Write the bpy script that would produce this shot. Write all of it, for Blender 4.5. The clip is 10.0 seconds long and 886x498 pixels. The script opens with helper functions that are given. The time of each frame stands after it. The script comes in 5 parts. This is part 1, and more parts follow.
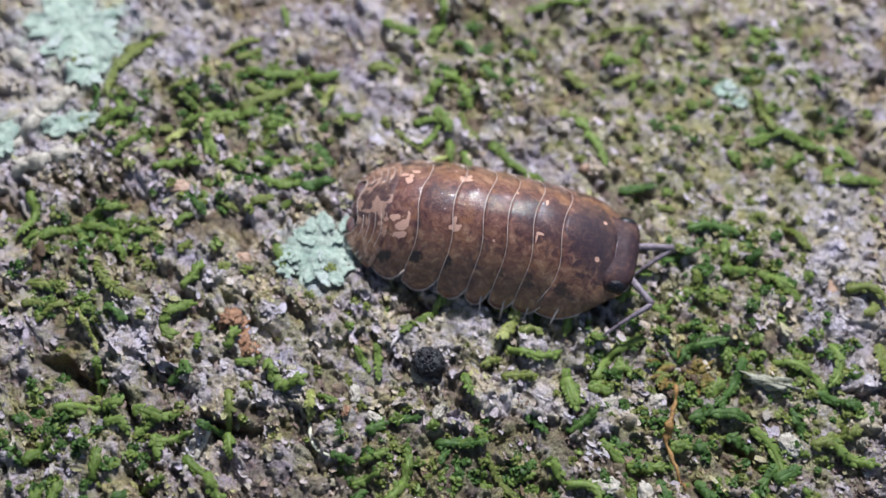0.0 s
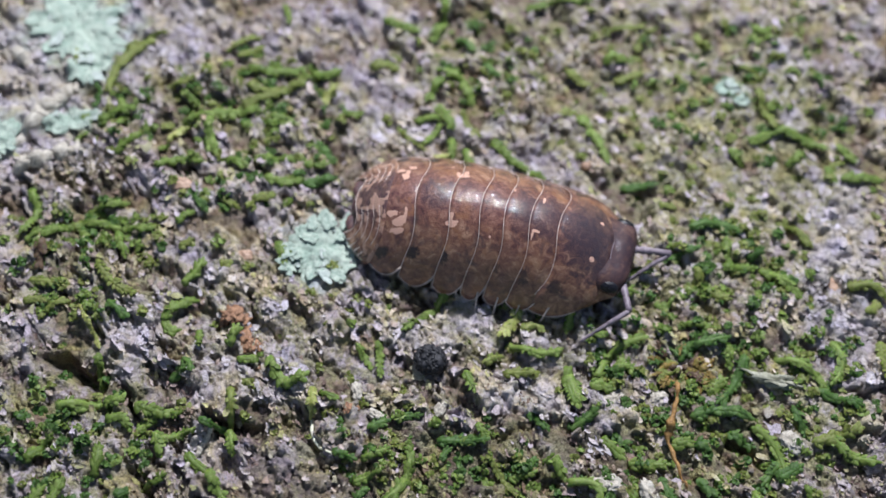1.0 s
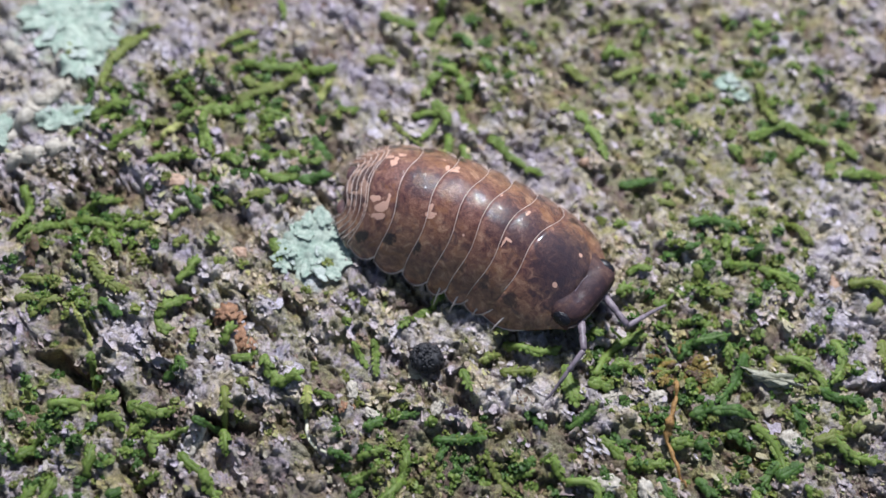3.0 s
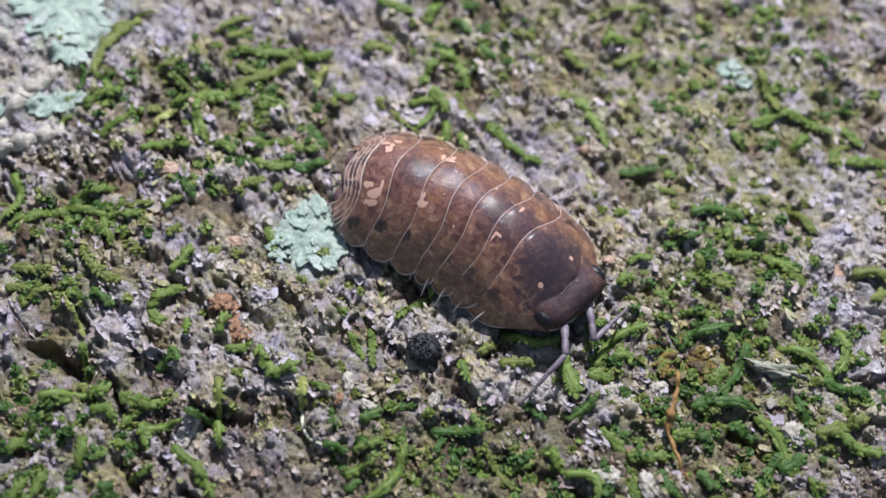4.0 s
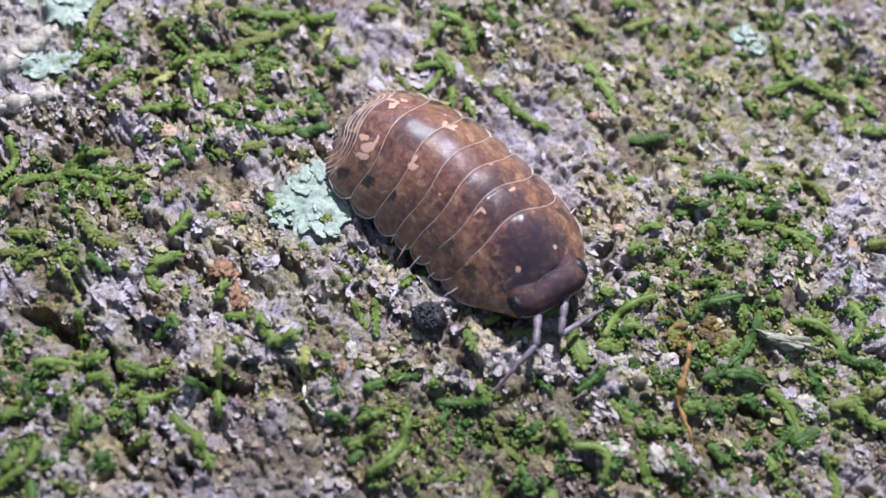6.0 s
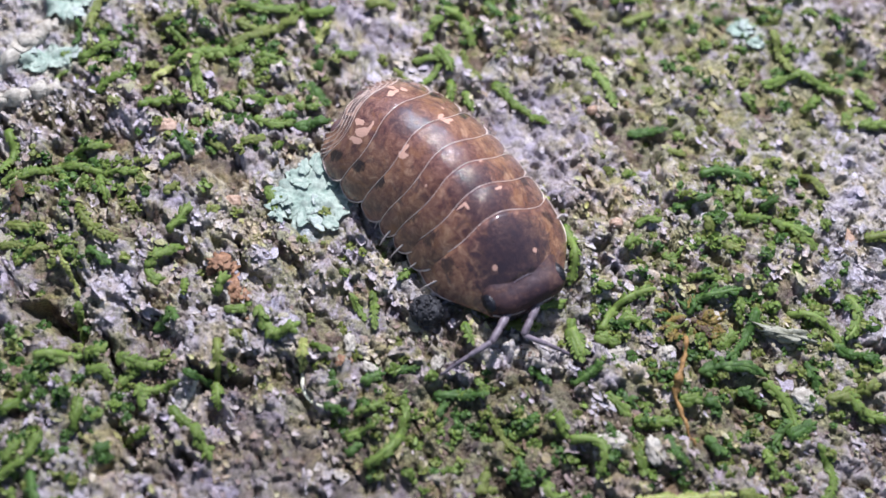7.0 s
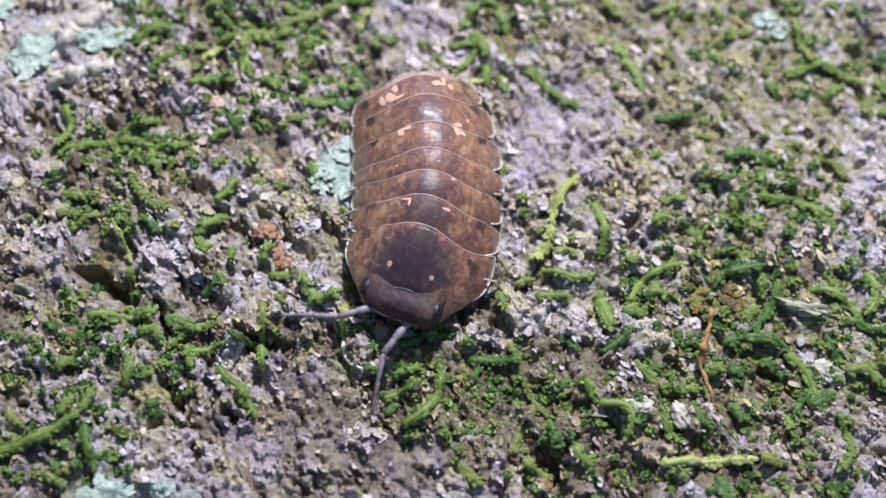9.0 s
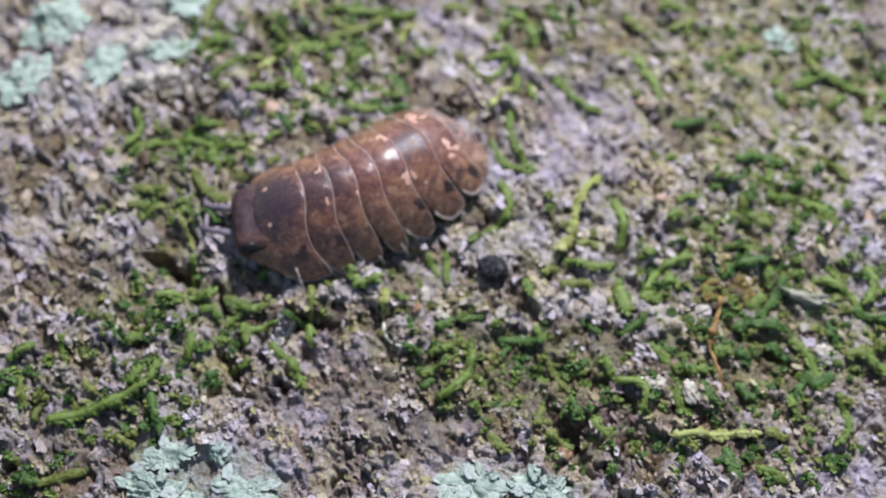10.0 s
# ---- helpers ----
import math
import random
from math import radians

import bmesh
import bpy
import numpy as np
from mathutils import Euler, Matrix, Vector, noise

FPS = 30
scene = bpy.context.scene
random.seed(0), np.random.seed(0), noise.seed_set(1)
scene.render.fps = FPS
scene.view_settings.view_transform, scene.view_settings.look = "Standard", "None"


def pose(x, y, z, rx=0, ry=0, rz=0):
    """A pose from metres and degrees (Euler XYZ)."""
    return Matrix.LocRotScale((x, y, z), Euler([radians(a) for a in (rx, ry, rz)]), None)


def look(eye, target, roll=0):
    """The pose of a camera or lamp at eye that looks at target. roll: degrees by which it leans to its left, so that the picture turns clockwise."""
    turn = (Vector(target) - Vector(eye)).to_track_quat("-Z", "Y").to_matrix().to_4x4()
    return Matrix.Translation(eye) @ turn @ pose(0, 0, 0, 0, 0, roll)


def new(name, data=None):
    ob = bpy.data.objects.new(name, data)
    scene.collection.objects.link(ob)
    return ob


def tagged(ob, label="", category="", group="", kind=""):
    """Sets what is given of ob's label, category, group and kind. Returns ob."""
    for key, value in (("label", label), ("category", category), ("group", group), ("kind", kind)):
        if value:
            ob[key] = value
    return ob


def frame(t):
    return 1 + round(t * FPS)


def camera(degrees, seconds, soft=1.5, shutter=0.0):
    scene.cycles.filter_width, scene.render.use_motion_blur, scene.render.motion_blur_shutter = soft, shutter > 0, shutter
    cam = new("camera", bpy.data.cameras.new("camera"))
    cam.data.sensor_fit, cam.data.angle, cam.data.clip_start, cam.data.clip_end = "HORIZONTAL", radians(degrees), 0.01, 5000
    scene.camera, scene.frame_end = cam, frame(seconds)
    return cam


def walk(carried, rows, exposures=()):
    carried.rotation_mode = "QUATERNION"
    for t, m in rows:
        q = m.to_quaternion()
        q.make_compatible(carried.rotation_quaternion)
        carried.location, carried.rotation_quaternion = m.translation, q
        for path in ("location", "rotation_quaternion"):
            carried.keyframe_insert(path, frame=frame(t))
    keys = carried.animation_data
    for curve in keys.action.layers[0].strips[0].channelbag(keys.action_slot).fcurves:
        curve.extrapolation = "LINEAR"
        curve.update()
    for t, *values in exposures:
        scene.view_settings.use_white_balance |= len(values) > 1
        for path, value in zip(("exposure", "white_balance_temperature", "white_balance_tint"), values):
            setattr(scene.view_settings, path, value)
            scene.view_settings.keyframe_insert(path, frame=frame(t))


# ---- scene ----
# ---- camera: a macro lens a hand's width above the bark; rows in millimetres and degrees ----
MM = 0.001
cam = camera(43.32, 10.0)
cam.data.dof.use_dof = True
cam.data.dof.focus_distance = 43.5 * MM
cam.data.dof.aperture_fstop = 33.0
EYES = [
    (0.0, 0.00, 0.00, 43.00, 0.00, -65.67, 5.27),
    (0.5, -0.03, 0.01, 42.97, -0.13, -65.67, 5.37),
    (1.0, -0.07, -0.13, 42.97, -0.02, -65.64, 5.33),
    (1.5, 0.21, 0.23, 43.00, -0.03, -65.84, 5.21),
    (2.0, 0.04, 0.10, 43.01, -0.20, -65.76, 5.38),
    (3.5, 0.08, 0.24, 42.14, -0.09, -66.03, 5.41),
    (4.0, 0.11, 0.35, 41.82, -0.35, -66.28, 5.62),
    (4.5, 0.02, 0.50, 41.60, -0.77, -66.67, 6.08),
    (5.0, -0.01, 0.56, 41.22, -1.09, -66.85, 6.39),
    (5.5, -0.25, 0.38, 40.77, -1.23, -67.15, 6.75),
    (6.0, -0.28, 0.33, 40.60, -1.36, -67.31, 6.91),
    (7.5, -0.02, -0.37, 40.86, -0.69, -67.46, 6.42),
    (8.0, -0.36, -1.39, 41.21, -0.19, -66.97, 6.23),
    (8.5, -0.61, -2.16, 41.40, 0.25, -66.51, 6.02),
    (9.0, -0.82, -2.55, 41.68, 0.83, -66.36, 5.74),
    (9.2, -1.46, -3.97, 42.66, 1.09, -65.72, 5.76),
    (9.4, -1.23, -4.21, 42.85, 3.14, -65.89, 4.53),
    (9.6, -0.94, -4.58, 43.27, 3.95, -65.71, 3.47),
    (9.8, -0.69, -4.43, 43.77, 4.40, -65.96, 2.99),
    (10.0, -0.52, -5.69, 45.12, 5.36, -65.18, 2.18),
]


def eye(x, y, z, yaw, tilt, roll):
    return pose(x * MM, y * MM, z * MM, 0, 0, yaw) @ pose(0, 0, 0, 90 + tilt) @ pose(0, 0, 0, 0, 0, roll)


walk(cam, [(t, eye(*row)) for t, *row in EYES], exposures=[(0.0, 0.12, 6500, 8), (3.5, 0.14, 6500, 8), (5.0, 0.22, 6380, 12), (6.0, 0.36, 6320, 13), (8.0, 0.38, 6330, 11), (9.0, 0.43, 6400, 10), (9.5, 0.30, 6460, 10), (10.0, 0.27, 6480, 10)])

# ---- light: a small white torch held over the bark beyond the animal, and a dim sky ----
world = bpy.data.worlds.new("sky")
scene.world = world
world.use_nodes = True
wn = world.node_tree.nodes
sky = wn.new("ShaderNodeTexSky")
sky.sky_type = "NISHITA"
sky.sun_disc = False
sky.sun_elevation, sky.sun_rotation = radians(58), radians(-8)
world.node_tree.links.new(sky.outputs[0], wn["Background"].inputs[0])
wn["Background"].inputs[1].default_value = 0.078
torch = new("torch", bpy.data.lights.new("torch", "AREA"))
torch.data.shape, torch.data.size = "DISK", 6.0 * MM
torch.data.energy, torch.data.color = 0.186, (0.888, 0.90, 1.0)
torch.matrix_world = look((7.6 * MM, 77.0 * MM, 80.5 * MM), (1.0 * MM, 18.0 * MM, 0))


# ---- materials ----
def fresh(name):
    m = bpy.data.materials.new(name)
    m.use_nodes = True
    return m, m.node_tree, m.node_tree.nodes["Principled BSDF"]


def put(nt, kind, **values):
    """A node; values set its properties or, for names of inputs with underscores, its inputs or links."""
    n = nt.nodes.new(kind)
    for key, value in values.items():
        name = key.replace("_", " ")
        socket = next((s for s in n.inputs if s.name == name and s.enabled), None)
        if socket is None:
            set_property(n, key, value)
        elif isinstance(value, bpy.types.NodeSocket):
            nt.links.new(value, socket)
        else:
            socket.default_value = value
    return n


def set_property(n, key, value):
    if key == "operation":
        n.operation = value
    elif key == "blend_type":
        n.blend_type = value
    elif key == "data_type":
        n.data_type = value
    elif key == "attribute_name":
        n.attribute_name = value
    elif key == "distance":
        n.distance = value
    elif key == "feature":
        n.feature = value
    elif key == "noise_dimensions":
        n.noise_dimensions = value


def grain(nt, vec, size, detail=4.0, rough=0.6, distort=0.0):
    """Noise with features of that size in millimetres."""
    return put(nt, "ShaderNodeTexNoise", Vector=vec, Scale=1000.0 / size, Detail=detail, Roughness=rough, Distortion=distort).outputs["Fac"]


def ramp(nt, fac, *stops):
    n = nt.nodes.new("ShaderNodeValToRGB")
    nt.links.new(fac, n.inputs[0])
    e = n.color_ramp.elements
    while len(e) < len(stops):
        e.new(0.5)
    for el, (at, col) in zip(e, stops):
        el.position = at
        el.color = (*col, 1) if len(col) == 3 else col
    return n.outputs[0]


def math_node(nt, op, a, b=0.0):
    n = nt.nodes.new("ShaderNodeMath")
    n.operation = op
    for i, v in enumerate((a, b)):
        if isinstance(v, bpy.types.NodeSocket):
            nt.links.new(v, n.inputs[i])
        else:
            n.inputs[i].default_value = v
    return n.outputs[0]


def blend(nt, fac, a, b, how="MIX"):
    n = nt.nodes.new("ShaderNodeMix")
    n.data_type, n.blend_type = "RGBA", how
    for i, v in ((0, fac), (6, a), (7, b)):
        if isinstance(v, bpy.types.NodeSocket):
            nt.links.new(v, n.inputs[i])
        else:
            n.inputs[i].default_value = v if i == 0 else (*v, 1)
    return n.outputs[2]


def relief(nt, bsdf, height, depth, strength=1.0):
    b = nt.nodes.new("ShaderNodeBump")
    b.inputs["Strength"].default_value, b.inputs["Distance"].default_value = strength, depth * MM
    nt.links.new(height, b.inputs["Height"])
    nt.links.new(b.outputs[0], bsdf.inputs["Normal"])


def place(nt):
    return nt.nodes.new("ShaderNodeTexCoord").outputs["Object"]


def zone(nt, name):
    n = nt.nodes.new("ShaderNodeAttribute")
    n.attribute_name = name
    return n.outputs["Fac"]


def bark_material():
    m, nt, b = fresh("bark")
    v = place(nt)
    big, mid, fine = grain(nt, v, 2.4, 5, 0.65, 0.4), grain(nt, v, 0.5, 5, 0.7), grain(nt, v, 0.11, 4, 0.7)
    base = ramp(nt, mid, (0.28, (0.27, 0.225, 0.205)), (0.42, (0.45, 0.40, 0.405)), (0.54, (0.555, 0.515, 0.525)), (0.70, (0.625, 0.59, 0.61)))
    brown = ramp(nt, mid, (0.30, (0.075, 0.050, 0.037)), (0.52, (0.25, 0.188, 0.145)), (0.75, (0.47, 0.39, 0.335)))
    warm = blend(nt, 0.75, base, (0.84, 0.74, 0.60), "MULTIPLY")
    base = blend(nt, ramp(nt, big, (0.44, (0, 0, 0)), (0.60, (0.9, 0.9, 0.9))), base, warm)
    base = blend(nt, zone(nt, "crust"), brown, base)
    pale = ramp(nt, mid, (0.28, (0.32, 0.29, 0.265)), (0.45, (0.59, 0.565, 0.555)), (0.62, (0.71, 0.69, 0.685)))
    upper = math_node(nt, "MULTIPLY", zone(nt, "upper"), ramp(nt, grain(nt, v, 3.2, 4, 0.6, 0.5), (0.40, (0.05, 0.05, 0.05)), (0.58, (0.85, 0.85, 0.85))))
    col = blend(nt, math_node(nt, "MAXIMUM", zone(nt, "pale"), upper), base, pale)
    skin = ramp(nt, mid, (0.3, (0.32, 0.285, 0.325)), (0.5, (0.52, 0.48, 0.535)), (0.7, (0.63, 0.595, 0.65)))
    col = blend(nt, zone(nt, "skin"), col, skin)
    col = blend(nt, zone(nt, "plate"), col, blend(nt, 1.0, col, (0.82, 0.79, 0.75), "MULTIPLY"))
    # brown humus, and the shade of some cracks and hollows painted in its colour
    col = blend(nt, zone(nt, "humus_shade"), col, ramp(nt, mid, (0.3, (0.03, 0.021, 0.014)), (0.55, (0.13, 0.095, 0.062)), (0.75, (0.30, 0.24, 0.17))))
    thallus = ramp(nt, mid, (0.3, (0.26, 0.33, 0.28)), (0.5, (0.42, 0.51, 0.44)), (0.7, (0.60, 0.66, 0.60)))
    col = blend(nt, math_node(nt, "MULTIPLY", zone(nt, "lichen"), ramp(nt, big, (0.40, (0.3, 0.3, 0.3)), (0.52, (1, 1, 1)))), col, thallus)
    # dirt and shade inside the thin cracks, both put into the colour
    col = blend(nt, math_node(nt, "MULTIPLY", zone(nt, "crack_shade"), 0.62), col, (0.11, 0.082, 0.068))
    olive = ramp(nt, fine, (0.35, (0.17, 0.17, 0.075)), (0.65, (0.40, 0.395, 0.215)))
    film = math_node(nt, "MULTIPLY", math_node(nt, "ADD", math_node(nt, "MULTIPLY", zone(nt, "film"), 0.95), 0.38), ramp(nt, grain(nt, v, 0.7, 5, 0.7), (0.41, (0, 0, 0)), (0.58, (0.95, 0.95, 0.95))))
    col = blend(nt, film, col, olive)
    col = blend(nt, 1.0, col, ramp(nt, grain(nt, v, 1.3, 4, 0.65, 0.4), (0.34, (0.98, 0.93, 1.13)), (0.5, (1.02, 0.97, 1.00)), (0.66, (1.14, 1.03, 0.76))), "MULTIPLY")
    col = blend(nt, 0.36, col, ramp(nt, fine, (0.32, (0.35, 0.33, 0.32)), (0.5, (0.85, 0.85, 0.84)), (0.68, (1.18, 1.17, 1.15))), "MULTIPLY")
    nt.links.new(col, b.inputs["Base Color"])
    b.inputs["Roughness"].default_value = 0.52
    b.inputs["Specular IOR Level"].default_value = 0.40
    relief(nt, b, math_node(nt, "ADD", mid, math_node(nt, "MULTIPLY", fine, 0.8)), 0.20, 1.0)
    return m


def crust_material(name, *shades):
    """Scales and grains of crust: each its own shade."""
    m, nt, b = fresh(name)
    v = place(nt)
    isle = nt.nodes.new("ShaderNodeNewGeometry").outputs["Random Per Island"]
    shade = ramp(nt, isle, *shades)
    fine = grain(nt, v, 0.09, 4, 0.7)
    col = blend(nt, 0.8, shade, ramp(nt, fine, (0.3, (0.4, 0.36, 0.32)), (0.6, (1.15, 1.15, 1.15))), "MULTIPLY")
    col = blend(nt, 1.0, col, ramp(nt, grain(nt, v, 1.3, 4, 0.65, 0.4), (0.34, (0.98, 0.93, 1.12)), (0.5, (1.02, 0.97, 1.00)), (0.66, (1.14, 1.03, 0.77))), "MULTIPLY")
    nt.links.new(col, b.inputs["Base Color"])
    b.inputs["Roughness"].default_value = 0.7
    b.inputs["Specular IOR Level"].default_value = 0.25
    relief(nt, b, fine, 0.06, 0.9)
    return m


def leaf_material(name, dark, light, tip):
    m, nt, b = fresh(name)
    v = place(nt)
    who = nt.nodes.new("ShaderNodeObjectInfo").outputs["Random"]
    isle = nt.nodes.new("ShaderNodeNewGeometry").outputs["Random Per Island"]
    mix = math_node(nt, "FRACT", math_node(nt, "ADD", who, isle))
    low = tuple(0.65 * d + 0.35 * l for d, l in zip(dark, light))
    high = tuple(0.4 * d + 0.6 * l for d, l in zip(light, tip))
    col = ramp(nt, mix, (0.0, low), (0.55, light), (1.0, high))
    spot = grain(nt, v, 0.08, 3, 0.6)
    col = blend(nt, 0.6, col, ramp(nt, spot, (0.3, (0.5, 0.55, 0.45)), (0.62, (1.2, 1.2, 1.1))), "MULTIPLY")
    nt.links.new(col, b.inputs["Base Color"])
    b.inputs["Roughness"].default_value = 0.5
    b.inputs["Specular IOR Level"].default_value = 0.25
    b.inputs["Subsurface Weight"].default_value = 0.25
    b.inputs["Subsurface Radius"].default_value = (0.5, 1.0, 0.2)
    b.inputs["Subsurface Scale"].default_value = 0.12 * MM
    relief(nt, b, spot, 0.03, 0.6)
    return m


def plain_material(name, low, high, size, rough=0.6, depth=0.05, spec=0.5):
    m, nt, b = fresh(name)
    v = place(nt)
    a, c = grain(nt, v, size, 5, 0.65), grain(nt, v, size / 5, 4, 0.7)
    col = ramp(nt, a, (0.32, low), (0.66, high))
    col = blend(nt, 0.5, col, ramp(nt, c, (0.3, (0.6, 0.6, 0.6)), (0.65, (1.2, 1.2, 1.2))), "MULTIPLY")
    nt.links.new(col, b.inputs["Base Color"])
    b.inputs["Roughness"].default_value = rough
    b.inputs["Specular IOR Level"].default_value = spec
    relief(nt, b, math_node(nt, "ADD", a, math_node(nt, "MULTIPLY", c, 0.4)), depth, 0.8)
    return m


def shell_material(name, spots=(), dusk=None, pale=0.0, rough=0.42, gloss=0.20, seed=0.0, coat=0.82, blot=0.6):
    """Brown marbled shell. spots: (x, y, half length, half width) of cream marks in the plate's own millimetres; dusk: middle, half length and half width of a violet-black saddle."""
    m, nt, b = fresh(name)
    v = place(nt)
    xyz = nt.nodes.new("ShaderNodeSeparateXYZ")
    nt.links.new(v, xyz.inputs[0])
    shift = nt.nodes.new("ShaderNodeVectorMath")
    nt.links.new(v, shift.inputs[0])
    shift.inputs[1].default_value = (seed * MM, 0, 0)
    v = shift.outputs[0]
    X, Y = xyz.outputs[0], xyz.outputs[1]
    side = math_node(nt, "ABSOLUTE", Y)
    big, mid, fine = grain(nt, v, 1.3, 4, 0.6, 0.8), grain(nt, v, 0.36, 5, 0.66, 0.7), grain(nt, v, 0.075, 3, 0.65)
    red = ramp(nt, mid, (0.30, (0.042, 0.016, 0.018)), (0.45, (0.102, 0.041, 0.036)), (0.55, (0.158, 0.071, 0.056)), (0.70, (0.26, 0.138, 0.102)))
    ochre = ramp(nt, mid, (0.28, (0.105, 0.046, 0.031)), (0.44, (0.222, 0.102, 0.060)), (0.55, (0.305, 0.158, 0.088)), (0.68, (0.45, 0.275, 0.165)))
    flank = math_node(nt, "MULTIPLY", ramp(nt, math_node(nt, "MULTIPLY", side, 1.0 / (3.0 * MM)), (0.20, (0.08, 0.08, 0.08)), (0.58, (0.9, 0.9, 0.9)), (0.9, (0.6, 0.6, 0.6))),
                      ramp(nt, big, (0.36, (0.15, 0.15, 0.15)), (0.54, (1, 1, 1))))
    col = blend(nt, flank, red, ochre)
    # rusty and dusky patches
    rust = ramp(nt, grain(nt, v, 0.75, 3, 0.6, 0.7), (0.56, (0, 0, 0)), (0.68, (0.55, 0.55, 0.55)))
    col = blend(nt, rust, col, (0.24, 0.105, 0.045))
    col = blend(nt, ramp(nt, grain(nt, v, 0.9, 4, 0.6, 1.0), (0.32, (0.75, 0.75, 0.75)), (0.45, (0, 0, 0))), col, (0.062, 0.034, 0.036))
    wobble = math_node(nt, "MULTIPLY", math_node(nt, "SUBTRACT", mid, 0.5), 2.4)

    def oval(cx, cy, lx, ly, across):
        dx = math_node(nt, "DIVIDE", math_node(nt, "SUBTRACT", X, cx * MM), lx * MM)
        dy = math_node(nt, "DIVIDE", math_node(nt, "SUBTRACT", across, cy * MM), ly * MM)
        return math_node(nt, "ADD", math_node(nt, "MULTIPLY", dx, dx), math_node(nt, "MULTIPLY", dy, dy))
    # dusky blotch at the root of each side lobe
    r = math_node(nt, "ADD", oval(-0.58, 2.18, 0.36, 0.24, side), math_node(nt, "MULTIPLY", wobble, 1.3))
    col = blend(nt, ramp(nt, r, (0.35, (blot, blot, blot)), (1.2, (0, 0, 0))), col, (0.014, 0.007, 0.009))
    if dusk:
        r = math_node(nt, "ADD", oval(dusk[0], 0.0, dusk[1], dusk[2], Y), math_node(nt, "MULTIPLY", wobble, 0.7))
        col = blend(nt, math_node(nt, "MULTIPLY", ramp(nt, r, (0.05, (1, 1, 1)), (0.6, (0.72, 0.72, 0.72)), (1.5, (0, 0, 0))), dusk[3]), col, (0.030, 0.022, 0.030))
    for sx, sy, lx, ly in spots:
        r = math_node(nt, "ADD", oval(sx, sy, lx, ly, Y), math_node(nt, "MULTIPLY", math_node(nt, "SUBTRACT", grain(nt, v, 0.22, 2, 0.5), 0.5), 3.2))
        col = blend(nt, ramp(nt, r, (0.88, (1, 1, 1)), (1.0, (0, 0, 0))), col, (0.56, 0.335, 0.25))
    if pale:
        col = blend(nt, math_node(nt, "MULTIPLY", ramp(nt, grain(nt, v, 0.5, 3, 0.55, 0.8), (0.53, (0, 0, 0)), (0.55, (1, 1, 1))), pale), col, (0.47, 0.29, 0.215))
    nt.links.new(col, b.inputs["Base Color"])
    b.inputs["Roughness"].default_value = rough
    b.inputs["Specular IOR Level"].default_value = gloss
    b.inputs["Coat Weight"].default_value = coat
    b.inputs["Coat Roughness"].default_value = 0.05
    b.inputs["Coat IOR"].default_value = 1.5
    relief(nt, b, math_node(nt, "ADD", fine, math_node(nt, "MULTIPLY", mid, 0.20)), 0.026, 0.9)
    pits = nt.nodes.new("ShaderNodeBump")
    pits.inputs["Strength"].default_value, pits.inputs["Distance"].default_value = 1.0, 0.045 * MM
    nt.links.new(grain(nt, v, 0.11, 1.3, 0.5), pits.inputs["Height"])
    nt.links.new(pits.outputs[0], b.inputs["Coat Normal"])
    return m


BARK = bark_material()
CRUST = crust_material("crust", (0.0, (0.29, 0.23, 0.18)), (0.2, (0.42, 0.365, 0.32)), (0.38, (0.51, 0.46, 0.43)), (0.46, (0.43, 0.43, 0.245)), (0.64, (0.35, 0.365, 0.165)), (0.76, (0.45, 0.41, 0.385)), (0.95, (0.52, 0.485, 0.475)))
CRUST_PALE = crust_material("pale_crust", (0.0, (0.28, 0.24, 0.20)), (0.3, (0.48, 0.45, 0.43)), (0.65, (0.50, 0.48, 0.47)), (1.0, (0.53, 0.515, 0.515)))
CRUST_BROWN = crust_material("brown_crumbs", (0.0, (0.12, 0.084, 0.062)), (0.35, (0.24, 0.182, 0.142)), (0.6, (0.33, 0.26, 0.215)), (0.8, (0.28, 0.265, 0.14)), (1.0, (0.45, 0.385, 0.335)))
CRUST_OLIVE = crust_material("olive_crumbs", (0.0, (0.16, 0.145, 0.075)), (0.3, (0.27, 0.26, 0.13)), (0.55, (0.36, 0.345, 0.20)), (0.8, (0.42, 0.39, 0.28)), (1.0, (0.30, 0.31, 0.13)))
SCALE = crust_material("bark_scale", (0.0, (0.26, 0.21, 0.175)), (0.25, (0.42, 0.375, 0.365)), (0.5, (0.52, 0.475, 0.50)), (0.62, (0.39, 0.38, 0.235)), (0.8, (0.44, 0.395, 0.375)), (1.0, (0.50, 0.465, 0.49)))
GREEN = leaf_material("fresh_moss", (0.064, 0.102, 0.018), (0.126, 0.180, 0.039), (0.20, 0.26, 0.078))
DEEP = leaf_material("deep_green_moss", (0.028, 0.062, 0.014), (0.058, 0.114, 0.026), (0.105, 0.170, 0.046))
OLIVE = leaf_material("olive_moss", (0.085, 0.105, 0.022), (0.150, 0.175, 0.045), (0.215, 0.235, 0.08))
YELLOW = leaf_material("yellowed_moss", (0.17, 0.185, 0.05), (0.30, 0.32, 0.10), (0.45, 0.46, 0.22))
OCHRE = leaf_material("ochre_moss", (0.11, 0.075, 0.02), (0.20, 0.14, 0.04), (0.31, 0.23, 0.08))
DEAD = leaf_material("dead_moss", (0.05, 0.032, 0.022), (0.11, 0.07, 0.045), (0.20, 0.135, 0.085))
LICHEN = plain_material("blue_green_lichen", (0.22, 0.30, 0.245), (0.42, 0.48, 0.40), 0.55, 0.8, 0.07, 0.2)
LICHEN_PALE = plain_material("whitish_lichen", (0.32, 0.37, 0.33), (0.47, 0.52, 0.47), 0.4, 0.75, 0.06, 0.3)
